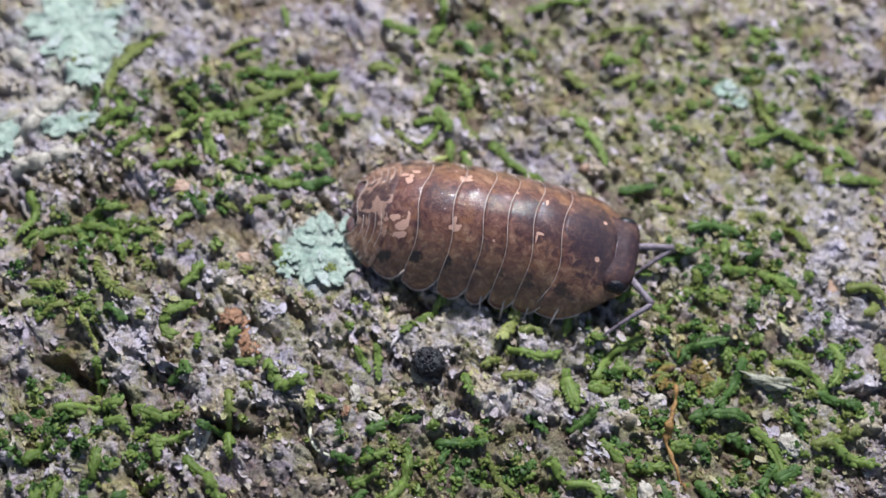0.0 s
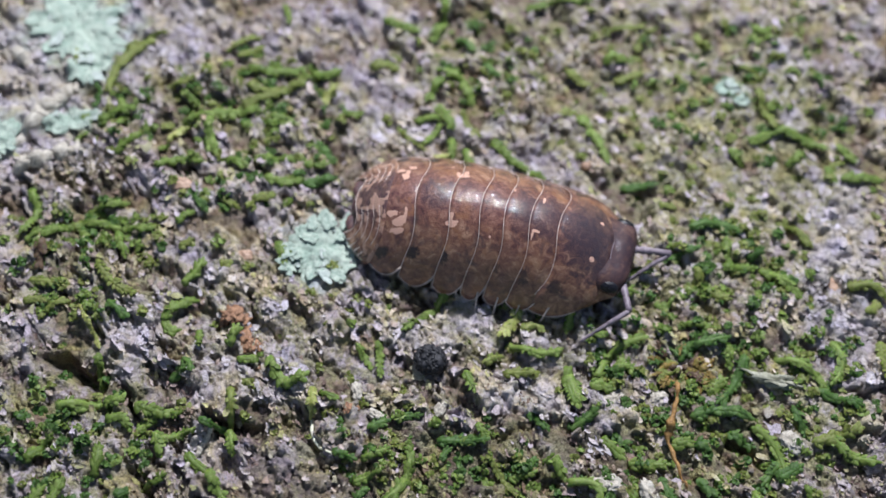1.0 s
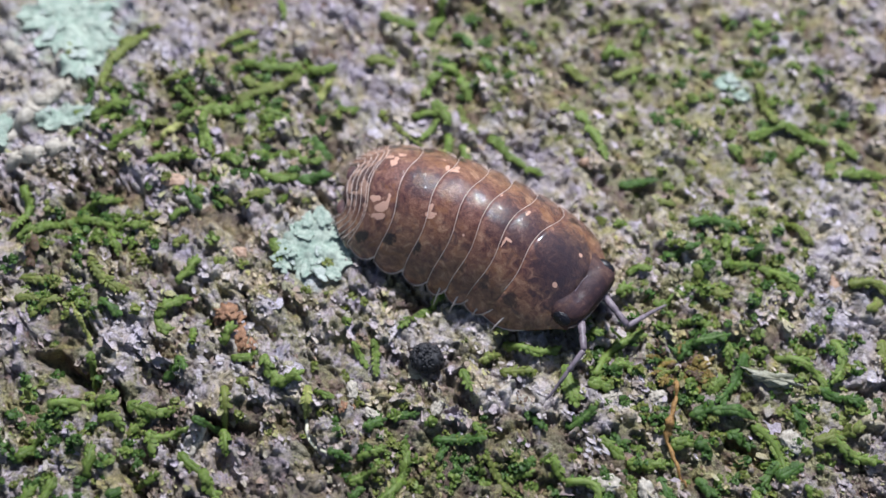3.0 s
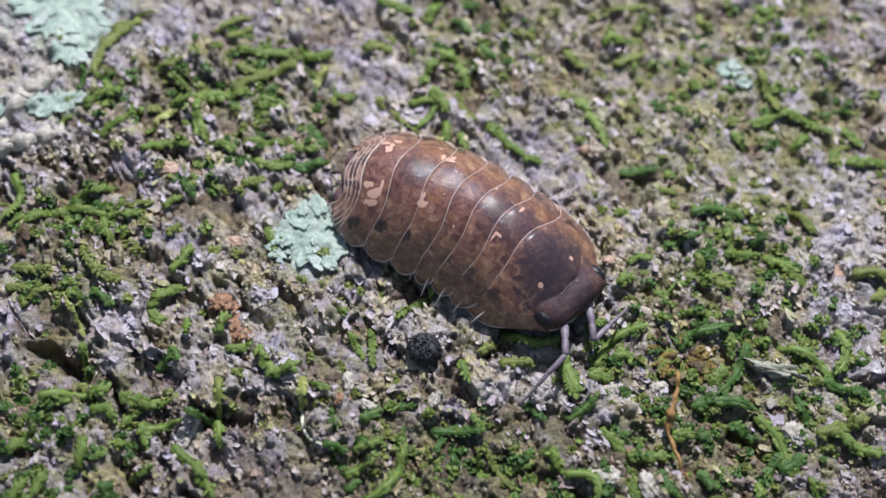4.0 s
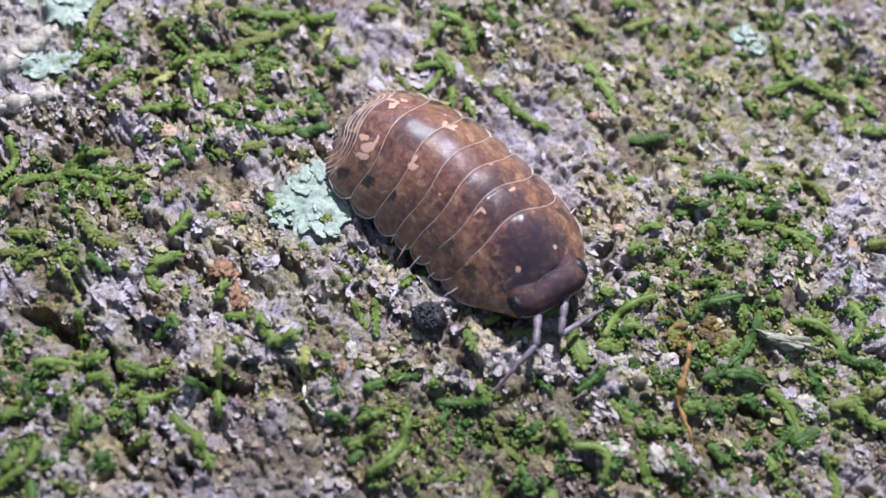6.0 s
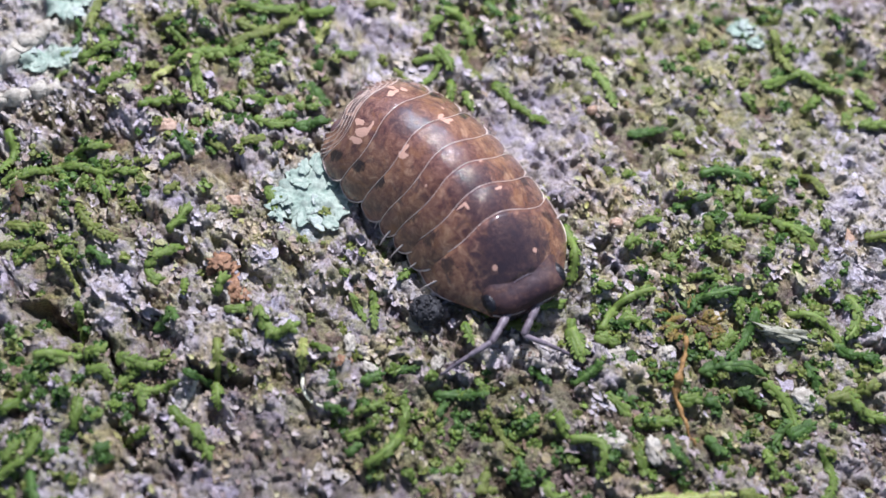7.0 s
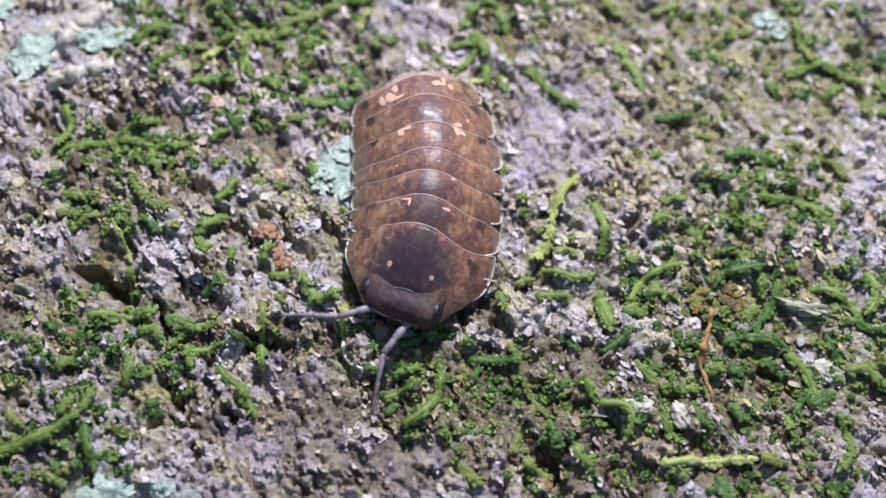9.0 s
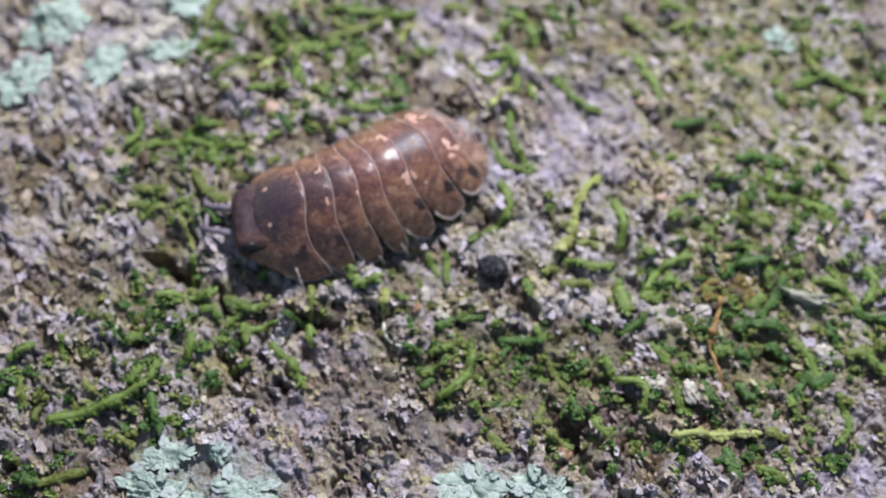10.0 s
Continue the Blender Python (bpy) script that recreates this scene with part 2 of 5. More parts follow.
CHALK = plain_material("chalky_crust", (0.34, 0.30, 0.24), (0.62, 0.575, 0.49), 0.4, 0.7, 0.18, 0.2)
RUST = plain_material("rusty_crumb", (0.13, 0.056, 0.026), (0.40, 0.215, 0.115), 0.16, 0.55, 0.06)
PEACH = plain_material("peach_crumb", (0.28, 0.17, 0.11), (0.50, 0.34, 0.245), 0.3, 0.5, 0.05)
STRAW = plain_material("straw_stalk", (0.16, 0.075, 0.020), (0.46, 0.26, 0.085), 0.16, 0.55, 0.06)
CREAM = plain_material("cream_thread", (0.48, 0.46, 0.30), (0.75, 0.74, 0.58), 0.4, 0.5, 0.03)
SOOT = plain_material("black_granules", (0.006, 0.006, 0.008), (0.03, 0.03, 0.036), 0.15, 0.5, 0.06)
RIM = plain_material("pale_shell_rim", (0.44, 0.34, 0.29), (0.68, 0.57, 0.51), 0.3, 0.35, 0.01)
LIMB = plain_material("greyish_limb", (0.11, 0.084, 0.10), (0.25, 0.205, 0.235), 0.25, 0.5, 0.015)
LEGS = plain_material("pale_leg", (0.36, 0.30, 0.28), (0.60, 0.52, 0.48), 0.3, 0.4, 0.015)
EYE = plain_material("black_eye", (0.004, 0.004, 0.006), (0.012, 0.012, 0.018), 0.1, 0.42, 0.005, 0.35)


# ---- mesh helpers: all shapes are written in millimetres ----
def mesh(name, verts, faces, material, smooth=True):
    me = bpy.data.meshes.new(name)
    me.from_pydata([(x * MM, y * MM, z * MM) for x, y, z in verts], [], faces)
    if smooth:
        me.polygons.foreach_set("use_smooth", np.ones(len(me.polygons), bool))
    me.materials.append(material)
    me.update()
    return me


def part(name, data, parent, m=None, label=""):
    ob = new(name, data)
    ob.parent = parent
    if m is not None:
        ob.matrix_basis = m
    return tagged(ob, label)


def at(x, y, z, rx=0, ry=0, rz=0):
    return pose(x * MM, y * MM, z * MM, rx, ry, rz)


def tube(points, radii, sides=7):
    """Vertices and faces of a closed tube along points."""
    pts = [Vector(p) for p in points]
    verts, faces = [], []
    for i, p in enumerate(pts):
        d = (pts[min(i + 1, len(pts) - 1)] - pts[max(i - 1, 0)]).normalized()
        a = d.orthogonal().normalized() if abs(d.z) > 0.95 else d.cross(Vector((0, 0, 1))).normalized()
        c = d.cross(a)
        for k in range(sides):
            w = 2 * math.pi * k / sides
            verts.append(p + radii[i] * (math.cos(w) * a + math.sin(w) * c))
        if i:
            o = (i - 1) * sides
            faces += [(o + k, o + (k + 1) % sides, o + sides + (k + 1) % sides, o + sides + k) for k in range(sides)]
    faces += [tuple(range(sides))[::-1], tuple(range(len(verts) - sides, len(verts)))]
    return verts, faces


# ---- bark surface ----
def hashed(ix, iy, seed):
    n = (ix.astype(np.int64) * 374761393 + iy.astype(np.int64) * 668265263 + seed * 974711) & 0xFFFFFFFF
    n = ((n ^ (n >> 13)) * 1274126177) & 0xFFFFFFFF
    n = ((n ^ (n >> 16)) * 2246822519) & 0xFFFFFFFF
    return ((n ^ (n >> 15)) & 0xFFFFFF) / 16777216.0


def perlin(x, y, seed):
    ix, iy = np.floor(x), np.floor(y)
    fx, fy = x - ix, y - iy
    u, v = fx * fx * fx * (fx * (fx * 6 - 15) + 10), fy * fy * fy * (fy * (fy * 6 - 15) + 10)

    def corner(dx, dy):
        a = hashed(ix + dx, iy + dy, seed) * 2 * np.pi
        return np.cos(a) * (fx - dx) + np.sin(a) * (fy - dy)
    low = corner(0, 0) * (1 - u) + corner(1, 0) * u
    high = corner(0, 1) * (1 - u) + corner(1, 1) * u
    return low * (1 - v) + high * v


def fbm(x, y, seed, octaves=4, gain=0.55):
    return sum(gain ** k * perlin(x * 2 ** k, y * 2 ** k, seed + k) for k in range(octaves))


def cells(x, y, seed):
    """Distance to the nearest and the second nearest seed of a jittered grid, and the nearest one's random number."""
    ix, iy = np.floor(x), np.floor(y)
    one, two, who = np.full(x.shape, 9.0), np.full(x.shape, 9.0), np.zeros(x.shape)
    for dx in (-1, 0, 1):
        for dy in (-1, 0, 1):
            cx, cy = ix + dx, iy + dy
            d = np.hypot(cx + hashed(cx, cy, seed) - x, cy + hashed(cx, cy, seed + 1) - y)
            near = d < one
            two = np.where(near, one, np.minimum(two, d))
            who = np.where(near, hashed(cx, cy, seed + 2), who)
            one = np.where(near, d, one)
    return one, two, who


def soft(x, y, spots):
    """How far a point lies inside any of the soft ellipses (x, y, half width, half depth, weight), with a ragged edge."""
    ragged = 0.55 * fbm(x / 1.1, y / 1.1, 71, 4)
    out = np.zeros(np.shape(x))
    for cx, cy, rx, ry, w in spots:
        d = np.hypot((x - cx) / rx, (y - cy) / ry) + ragged
        out = np.maximum(out, w * np.clip((1.15 - d) / 0.35, 0, 1))
    return out


PALE_CRUST = [(-6.8, 14.6, 2.6, 1.8, 0.6), (-8.5, 12.5, 1.6, 1.2, 0.5), (-18.8, 24.2, 1.6, 1.3, 1), (-16.9, 22.0, 2.2, 0.8, 1), (-17.4, 24.9, 0.8, 1.0, 1), (-12.3, 13.9, 1.2, 1.8, 0.7),
        (16.4, 19.0, 2.0, 2.6, 0.8), (5.0, 16.4, 1.9, 1.9, 0.8), (7.6, 12.6, 1.5, 1.8, 0.7), (17.3, 15.8, 1.0, 1.2, 1), (14.9, 28.6, 0.9, 1.6, 0.9), (-5.6, 18.6, 1.6, 1.4, 0.8),
        (-2.8, 25.0, 1.7, 1.0, 0.8), (3.6, 22.7, 1.2, 1.2, 0.8), (-13.6, 27.5, 2.2, 1.1, 0.8), (-9.4, 17.0, 1.5, 0.9, 0.8), (-0.8, 15.2, 1.3, 0.7, 0.7), (0.5, 19.0, 3.2, 1.5, 0.6), (-19.0, 26.5, 3.5, 4.0, 0.8), (16.0, 6.5, 2.6, 2.4, 0.7)]
WHITE_CRUST = [(-18.0, 23.6, 0.6, 1.2, 1), (-10.4, 20.2, 0.7, 0.45, 0.9), (-8.9, 10.0, 0.5, 0.9, 0.9), (9.0, 13.6, 0.4, 0.4, 1), (14.4, 12.3, 0.5, 0.5, 1), (-11.9, 5.4, 2.0, 1.3, 1),
        (1.4, 15.8, 1.9, 1.3, 1), (4.6, 17.5, 1.1, 1.3, 0.9), (16.6, 22.9, 1.7, 2.1, 1), (16.2, 20.4, 1.5, 1.6, 1), (16.7, 18.4, 1.3, 1.1, 1), (14.9, 30.1, 0.8, 1.4, 1), (16.9, 13.4, 0.9, 1.1, 1), (-6.2, 12.4, 1.2, 0.55, 0.9), (12.2, 20.4, 1.1, 0.5, 0.8), (4.0, 13.5, 2.0, 1.3, 1), (-21.2, 20.9, 2.1, 1.7, 1), (-2.9, 7.0, 1.9, 1.0, 0.6),
        (13.4, 22.2, 1.5, 1.1, 0.9), (7.7, 13.3, 0.9, 0.7, 0.9), (-13.2, 29.5, 2.6, 1.2, 0.6)]
PALE = PALE_CRUST + WHITE_CRUST
SKIN = [(-4.0, 27.0, 3.0, 2.0, 0.55), (-5.5, 30.0, 4.0, 1.8, 0.5), (3.5, 23.4, 2.4, 1.6, 0.8), (-11.5, 28.6, 3.4, 1.6, 0.7), (-5.0, 8.4, 3.6, 2.6, 0.40),
        (-2.5, 13.8, 1.3, 0.8, 0.9), (-10.4, 18.2, 2.2, 0.8, 0.6), (-14.7, 11.9, 1.8, 0.55, 0.8), (-11.0, 10.8, 0.7, 1.3, 0.8), (2.6, 20.4, 2.6, 1.6, 0.7),
        (-2.0, 5.5, 4.0, 2.0, 0.3), (-16.0, 5.0, 2.5, 1.6, 0.7),
        (3.0, 21.7, 1.9, 1.6, 0.9), (-7.2, 6.9, 1.2, 1.0, 0.9), (-8.4, 4.3, 2.1, 0.9, 0.8), (15.3, 7.2, 1.8, 1.2, 0.9), (17.0, 16.1, 1.2, 1.0, 0.8), (-4.3, 26.6, 1.6, 1.3, 0.8)]
FILM = [(-6.0, 16.0, 5.0, 3.5, 0.55), (4.0, 16.5, 4.0, 3.0, 0.55), (-3.0, 12.0, 4.0, 2.5, 0.5), (11.5, 26.0, 7.0, 5.0, 1.0), (11.0, 20.0, 4.5, 4.0, 0.75), (12.0, 13.0, 5.0, 4.0, 0.8), (1.5, 9.8, 5.0, 2.5, 0.6), (-14.0, 10.0, 4.0, 3.5, 0.7),
        (-14.5, 17.0, 4.0, 3.0, 0.6), (-9.0, 25.5, 5.5, 2.5, 0.6), (1.5, 29.0, 4.5, 3.5, 0.6), (9.0, 33.0, 9.0, 3.0, 0.7), (-15.0, 7.0, 4.0, 2.0, 0.5)]
# humus patches; ovals along cracks and in the near hollow paint shade as colour
HUMUS_SHADE = [(-14.05, 12.5, 1.2, 0.4, 0.9), (12.4, 11.9, 1.4, 0.7, 0.8), (12.0, 11.5, 4.0, 2.6, 0.45), (-15.5, 4.6, 3.0, 1.6, 0.5), (1.0, 9.8, 5.0, 1.9, 0.9), (8.5, 10.5, 4.0, 2.2, 0.8), (5.0, 8.0, 3.0, 2.0, 0.7), (-15.2, 21.0, 1.6, 0.9, 0.9), (-3.4, 22.0, 1.4, 0.8, 0.7), (2.5, 30.5, 1.5, 1.0, 0.6), (-7.6, 10.9, 1.2, 0.5, 0.8), (11.5, 12.6, 2.0, 1.0, 0.6),
         (-12.5, 23.7, 1.4, 0.8, 0.8), (-11.2, 25.2, 1.5, 0.7, 0.7), (-5.4, 25.0, 1.1, 0.6, 0.7), (2.1, 14.5, 1.4, 0.5, 0.8), (-6.5, 11.2, 0.8, 0.7, 0.8), (-12.5, 11.7, 1.2, 0.55, 0.8), (-15.0, 13.1, 1.1, 0.6, 0.7), (8.5, 14.0, 1.5, 0.8, 0.7), (-15.5, 18.2, 2.5, 1.0, 0.5), (-9.5, 8.0, 2.0, 0.9, 0.5), (-4.5, 8.3, 3.2, 2.0, 0.5),
        (-15.0, 21.4, 1.5, 1.0, 0.9), (-6.2, 11.1, 1.5, 0.8, 0.8), (-18.1, 10.5, 1.5, 0.8, 0.8), (-10.2, 8.7, 1.4, 0.7, 0.6), (-3.0, 6.9, 2.6, 1.3, 0.6), (-1.2, 8.0, 1.6, 1.0, 0.7)]
FILMS = [(-17.6, 28.6, 2.8, 2.2, 0.9), (-16.8, 23.7, 1.4, 0.9, 0.9), (-19.6, 22.4, 1.2, 1.4, 0.8), (-16.3, 26.6, 1.2, 1.3, 0.8), (-5.0, 18.7, 1.5, 1.8, 0.9), (12.4, 28.3, 0.9, 0.9, 0.7),
         (0.1, 4.6, 1.5, 1.1, 0.9), (2.9, 4.9, 1.4, 0.8, 0.9), (-12.3, 3.6, 1.9, 1.4, 0.8), (-9.2, 3.6, 1.6, 1.2, 0.8)]
CRACKS = [(-15.2, 13.1, -13.1, 12.0, 0.22, 0.9), (-12.2, 12.2, -11.2, 10.3, 0.2, 0.6), (-12.1, 13.6, -10.3, 11.9, 0.16, 0.5), (-11.15, 9.0, -10.4, 8.0, 0.25, 0.6),
          (-8.1, 10.2, -7.0, 8.7, 0.25, 0.6), (-8.2, 16.3, -5.9, 14.4, 0.16, 0.5), (8.2, 22.9, 8.9, 19.8, 0.18, 0.5), (14.6, 22.8, 14.9, 21.5, 0.2, 0.6),
          (16.2, 19.8, 17.2, 18.7, 0.16, 0.4), (11.4, 12.5, 13.5, 11.3, 0.32, 0.75), (16.0, 30.6, 17.4, 29.2, 0.3, 0.6), (9.4, 24.1, 11.0, 23.5, 0.16, 0.5),
          (-8.6, 11.2, -6.6, 10.9, 0.35, 0.5), (3.6, 8.2, 4.6, 6.0, 0.3, 0.6)]


RIDGES = [(-18.5, 22.8, -17.9, 23.8, 0.22, -0.40), (-17.9, 23.8, -17.1, 25.3, 0.26, -0.45), (-18.2, 21.2, -15.8, 22.4, 0.32, -0.35), (-10.9, 20.0, -10.1, 20.5, 0.3, -0.25), (-9.3, 9.2, -8.5, 10.6, 0.2, -0.35)]


def sheets(x, y):
    """Two layers of thin crust, one upon the other, with ragged edges: how much of each covers the bark."""
    wx, wy = x + 0.5 * fbm(x / 1.5, y / 1.5, 3, 3), y + 0.5 * fbm(x / 1.5, y / 1.5, 9, 3)
    a, c = 0.64 * wx - 0.77 * wy, 0.77 * wx + 0.64 * wy
    pale, humus_shade = soft(x, y, PALE), soft(x, y, HUMUS_SHADE)
    low = np.clip((fbm(a / 2.8, c / 1.5, 111, 5, 0.62) + 0.15 + 0.35 * pale - 0.30 * humus_shade) / 0.045, 0, 1)
    high = np.clip((fbm(a / 1.25, c / 0.75, 121, 4, 0.62) + 0.06 + 0.20 * pale - 0.20 * humus_shade) / 0.05, 0, 1) * low
    return low, high


def calm(x, y):
    """Stretches of bark worn smooth, between crumbly ones."""
    return np.clip(2.6 * fbm(x / 3.4, y / 3.0, 171, 3) - 0.05, 0, 0.8)


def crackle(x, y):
    """Thin wandering cracks between flakes of crust: 1 at their bottom. Cuts the relief and masks the darker colour
    there.
    """
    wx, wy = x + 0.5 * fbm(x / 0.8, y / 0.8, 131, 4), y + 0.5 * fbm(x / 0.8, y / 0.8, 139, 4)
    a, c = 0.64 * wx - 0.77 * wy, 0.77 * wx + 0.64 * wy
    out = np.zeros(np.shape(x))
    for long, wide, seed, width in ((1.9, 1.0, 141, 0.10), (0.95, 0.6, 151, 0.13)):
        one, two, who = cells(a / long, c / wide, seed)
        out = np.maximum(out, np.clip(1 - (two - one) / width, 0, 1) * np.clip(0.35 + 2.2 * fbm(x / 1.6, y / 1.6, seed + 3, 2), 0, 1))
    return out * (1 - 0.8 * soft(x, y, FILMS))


def height(x, y):
    """The bark's height over its mean plane, in millimetres."""
    x, y = np.asarray(x, float), np.asarray(y, float)
    wx, wy = x + 0.5 * fbm(x / 1.5, y / 1.5, 3, 3), y + 0.5 * fbm(x / 1.5, y / 1.5, 9, 3)
    skin = soft(x, y, SKIN)
    z = 0.55 * fbm(x / 7.0, y / 7.0, 20, 3)
    skin = np.maximum(np.maximum(skin, calm(x, y)), 0.75 * soft(x, y, FILM[3:6]))
    # plates drawn out along the grain of the bark: a runs with it, c across
    a, c = 0.64 * wx - 0.77 * wy, 0.77 * wx + 0.64 * wy
    one, two, who = cells(a / 2.1, c / 1.15, 31)
    z += (0.40 * (who - 0.5) + 0.26 * np.minimum((two - one) / 0.2, 1)) * (1 - 0.55 * skin)
    # knobs of crust with gaps between
    one, two, who = cells(a / 1.1, c / 0.80, 61)
    z += 0.12 * np.clip(1 - (one / 0.62) ** 2, 0, 1) * (0.4 + who) * np.clip(0.45 + 1.6 * fbm(x / 4.0, y / 4.0, 66, 2), 0, 1) * (1 - 0.7 * skin)
    one, two, who = cells(a / 0.70, c / 0.46, 41)
    z += (0.12 * (who - 0.5) + 0.11 * np.minimum((two - one) / 0.5, 1)) * (1 - 0.6 * skin)
    # ragged pits and upturned edges
    rag = fbm(a / 0.9, c / 0.60, 57, 4, 0.6)
    z += 0.19 * (0.30 - np.abs(rag)) * (1 - 0.45 * skin)
    z -= 0.75 * np.clip(fbm(a / 2.1, c / 0.9, 91, 3) - 0.20, 0, 0.5) * (1 - 0.5 * skin)
    z += 0.20 * (0.16 - np.abs(fbm(a / 0.62, c / 0.36, 53, 3, 0.6))) * (1 - 0.4 * skin)
    z += 0.12 * fbm(a / 0.34, c / 0.26, 51, 3, 0.6) * (1 - 0.35 * skin)
    z -= 0.22 * crackle(x, y) * (1 - 0.6 * skin)
    low, high = sheets(x, y)
    z += (0.26 * low + 0.20 * high) * (1 - 0.5 * skin)
    film = soft(x, y, FILMS)
    z = z * (1 - 0.65 * film) + 0.22 * film
    for x0, y0, x1, y1, w, deep in CRACKS + RIDGES:
        dx, dy = x1 - x0, y1 - y0
        s = np.clip(((wx - x0) * dx + (wy - y0) * dy) / (dx * dx + dy * dy), 0, 1)
        d = np.hypot(wx - x0 - s * dx, wy - y0 - s * dy)
        z -= (1.5 * deep if deep > 0 else deep) * np.clip(1.4 - d / w, 0, 1) * np.sin(np.pi * np.clip(s, 0.08, 0.92)) ** 0.5
    round_off = np.clip(np.abs(x) - 26, 0, 214)
    return z - 0.28 - (215.0 - np.sqrt(215.0 ** 2 - round_off ** 2))


SURFACE = {}


def build_bark():
    def axis(low, high, step, reach):
        inner = np.arange(low, high, step)
        grow = np.cumsum(step * 1.16 ** np.arange(1, 90))
        grow = np.append(grow[grow < reach], reach)
        return np.concatenate([low - grow[::-1], inner, inner[-1] + grow])
    xs, ys = axis(-25.0, 21.5, 0.072, 190.0), axis(1.0, 37.0, 0.072, 1500.0)
    x, y = (g.ravel() for g in np.meshgrid(xs, ys))
    z = height(x, y)
    nx, ny = len(xs), len(ys)
    i = (np.arange(ny - 1)[:, None] * nx + np.arange(nx - 1)[None, :]).ravel()
    quads = np.stack([i, i + 1, i + nx + 1, i + nx], 1).astype(np.int32)
    me = bpy.data.meshes.new("bark")
    me.vertices.add(nx * ny)
    me.vertices.foreach_set("co", (np.stack([x, y, z], 1) * MM).astype(np.float32).ravel())
    me.loops.add(quads.size)
    me.loops.foreach_set("vertex_index", quads.ravel())
    me.polygons.add(len(quads))
    me.polygons.foreach_set("loop_start", np.arange(0, quads.size, 4, dtype=np.int32))
    me.polygons.foreach_set("use_smooth", np.ones(len(quads), bool))
    me.update(calc_edges=True)
    wx, wy = x + 0.5 * fbm(x / 1.5, y / 1.5, 3, 3), y + 0.5 * fbm(x / 1.5, y / 1.5, 9, 3)
    plate = cells((0.64 * wx - 0.77 * wy) / 0.70, (0.77 * wx + 0.64 * wy) / 0.46, 41)[2]
    low, high = sheets(x, y)
    for name, values in (("pale", soft(x, y, PALE)), ("skin", soft(x, y, SKIN)), ("film", soft(x, y, FILM)), ("plate", plate), ("crust", low), ("upper", high), ("lichen", soft(x, y, FILMS)), ("humus_shade", soft(x, y, HUMUS_SHADE)), ("crack_shade", crackle(x, y))):
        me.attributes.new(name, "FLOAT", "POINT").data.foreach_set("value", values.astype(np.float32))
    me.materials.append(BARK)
    SURFACE.update(x=xs, y=ys, z=z.reshape(ny, nx))
    return tagged(new("bark_ground", me), "grey fissured tree bark with pale crust and green film", "bark", kind="structure")


bark = build_bark()


def on_bark(x, y):
    """The built surface's height under a point."""
    xs, ys, zs = SURFACE["x"], SURFACE["y"], SURFACE["z"]
    i, j = int(np.searchsorted(xs, x)) - 1, int(np.searchsorted(ys, y)) - 1
    u, v = (x - xs[i]) / (xs[i + 1] - xs[i]), (y - ys[j]) / (ys[j + 1] - ys[j])
    return float((zs[j, i] * (1 - u) + zs[j, i + 1] * u) * (1 - v) + (zs[j + 1, i] * (1 - u) + zs[j + 1, i + 1] * u) * v)


# ---- crust: thousands of tiny scales and grains lying on the bark ----
def scatter_mesh(name, verts, tris, material, smooth=True):
    me = bpy.data.meshes.new(name)
    me.vertices.add(len(verts))
    me.vertices.foreach_set("co", (verts * MM).astype(np.float32).ravel())
    me.loops.add(tris.size)
    me.loops.foreach_set("vertex_index", tris.astype(np.int32).ravel())
    me.polygons.add(len(tris))
    me.polygons.foreach_set("loop_start", np.arange(0, tris.size, 3, dtype=np.int32))
    me.polygons.foreach_set("use_smooth", np.full(len(tris), smooth))
    me.update(calc_edges=True)
    me.materials.append(material)
    return me


def disc(sides):
    """Triangles of a button: a middle, an inner and an outer ring."""
    tris = []
    for k in range(sides):
        n = (k + 1) % sides
        tris += [(0, 1 + k, 1 + n), (1 + k, 1 + sides + k, 1 + sides + n), (1 + k, 1 + sides + n, 1 + n)]
    return np.array(tris)


def buttons(rng, x, y, z, size, dome, tilt, sides=7, lumpy=0.25, grained=False):
    """Many little domed, uneven discs at once: vertices and triangles."""
    n = len(x)
    a = np.linspace(0, 2 * np.pi, sides, endpoint=False)[None, :] + rng.uniform(0, 6.28, (n, 1))
    r = size[:, None] * (1 + lumpy * rng.standard_normal((n, sides)).clip(-1.6, 1.6))
    stretch = rng.uniform(0.6, 1.0, (n, 1))
    turn = rng.uniform(0, np.pi, (n, 1))
    if grained:
        turn, stretch = -0.88 + 0.45 * rng.standard_normal((n, 1)), rng.uniform(0.32, 0.8, (n, 1))
    ex, ey = r * np.cos(a), r * np.sin(a) * stretch
    px, py = ex * np.cos(turn) - ey * np.sin(turn), ex * np.sin(turn) + ey * np.cos(turn)
    tx, ty = tilt * rng.standard_normal((2, n, 1))
    h = (dome * size)[:, None]
    out = np.zeros((n, 1 + 2 * sides, 3))
    out[:, 0, 2] = h[:, 0] * 1.05
    for o, f, up in ((1, 0.62, 0.85), (1 + sides, 1.0, -0.15)):
        out[:, o:o + sides, 0], out[:, o:o + sides, 1] = px * f, py * f
        out[:, o:o + sides, 2] = h * up * (1 + 0.3 * rng.standard_normal((n, sides)).clip(-1, 1))
    out[:, :, 2] += out[:, :, 0] * tx + out[:, :, 1] * ty
    out += np.stack([x, y, z], 1)[:, None, :]
    tris = disc(sides)[None] + (np.arange(n) * (1 + 2 * sides))[:, None, None]
    return out.reshape(-1, 3), tris.reshape(-1, 3)


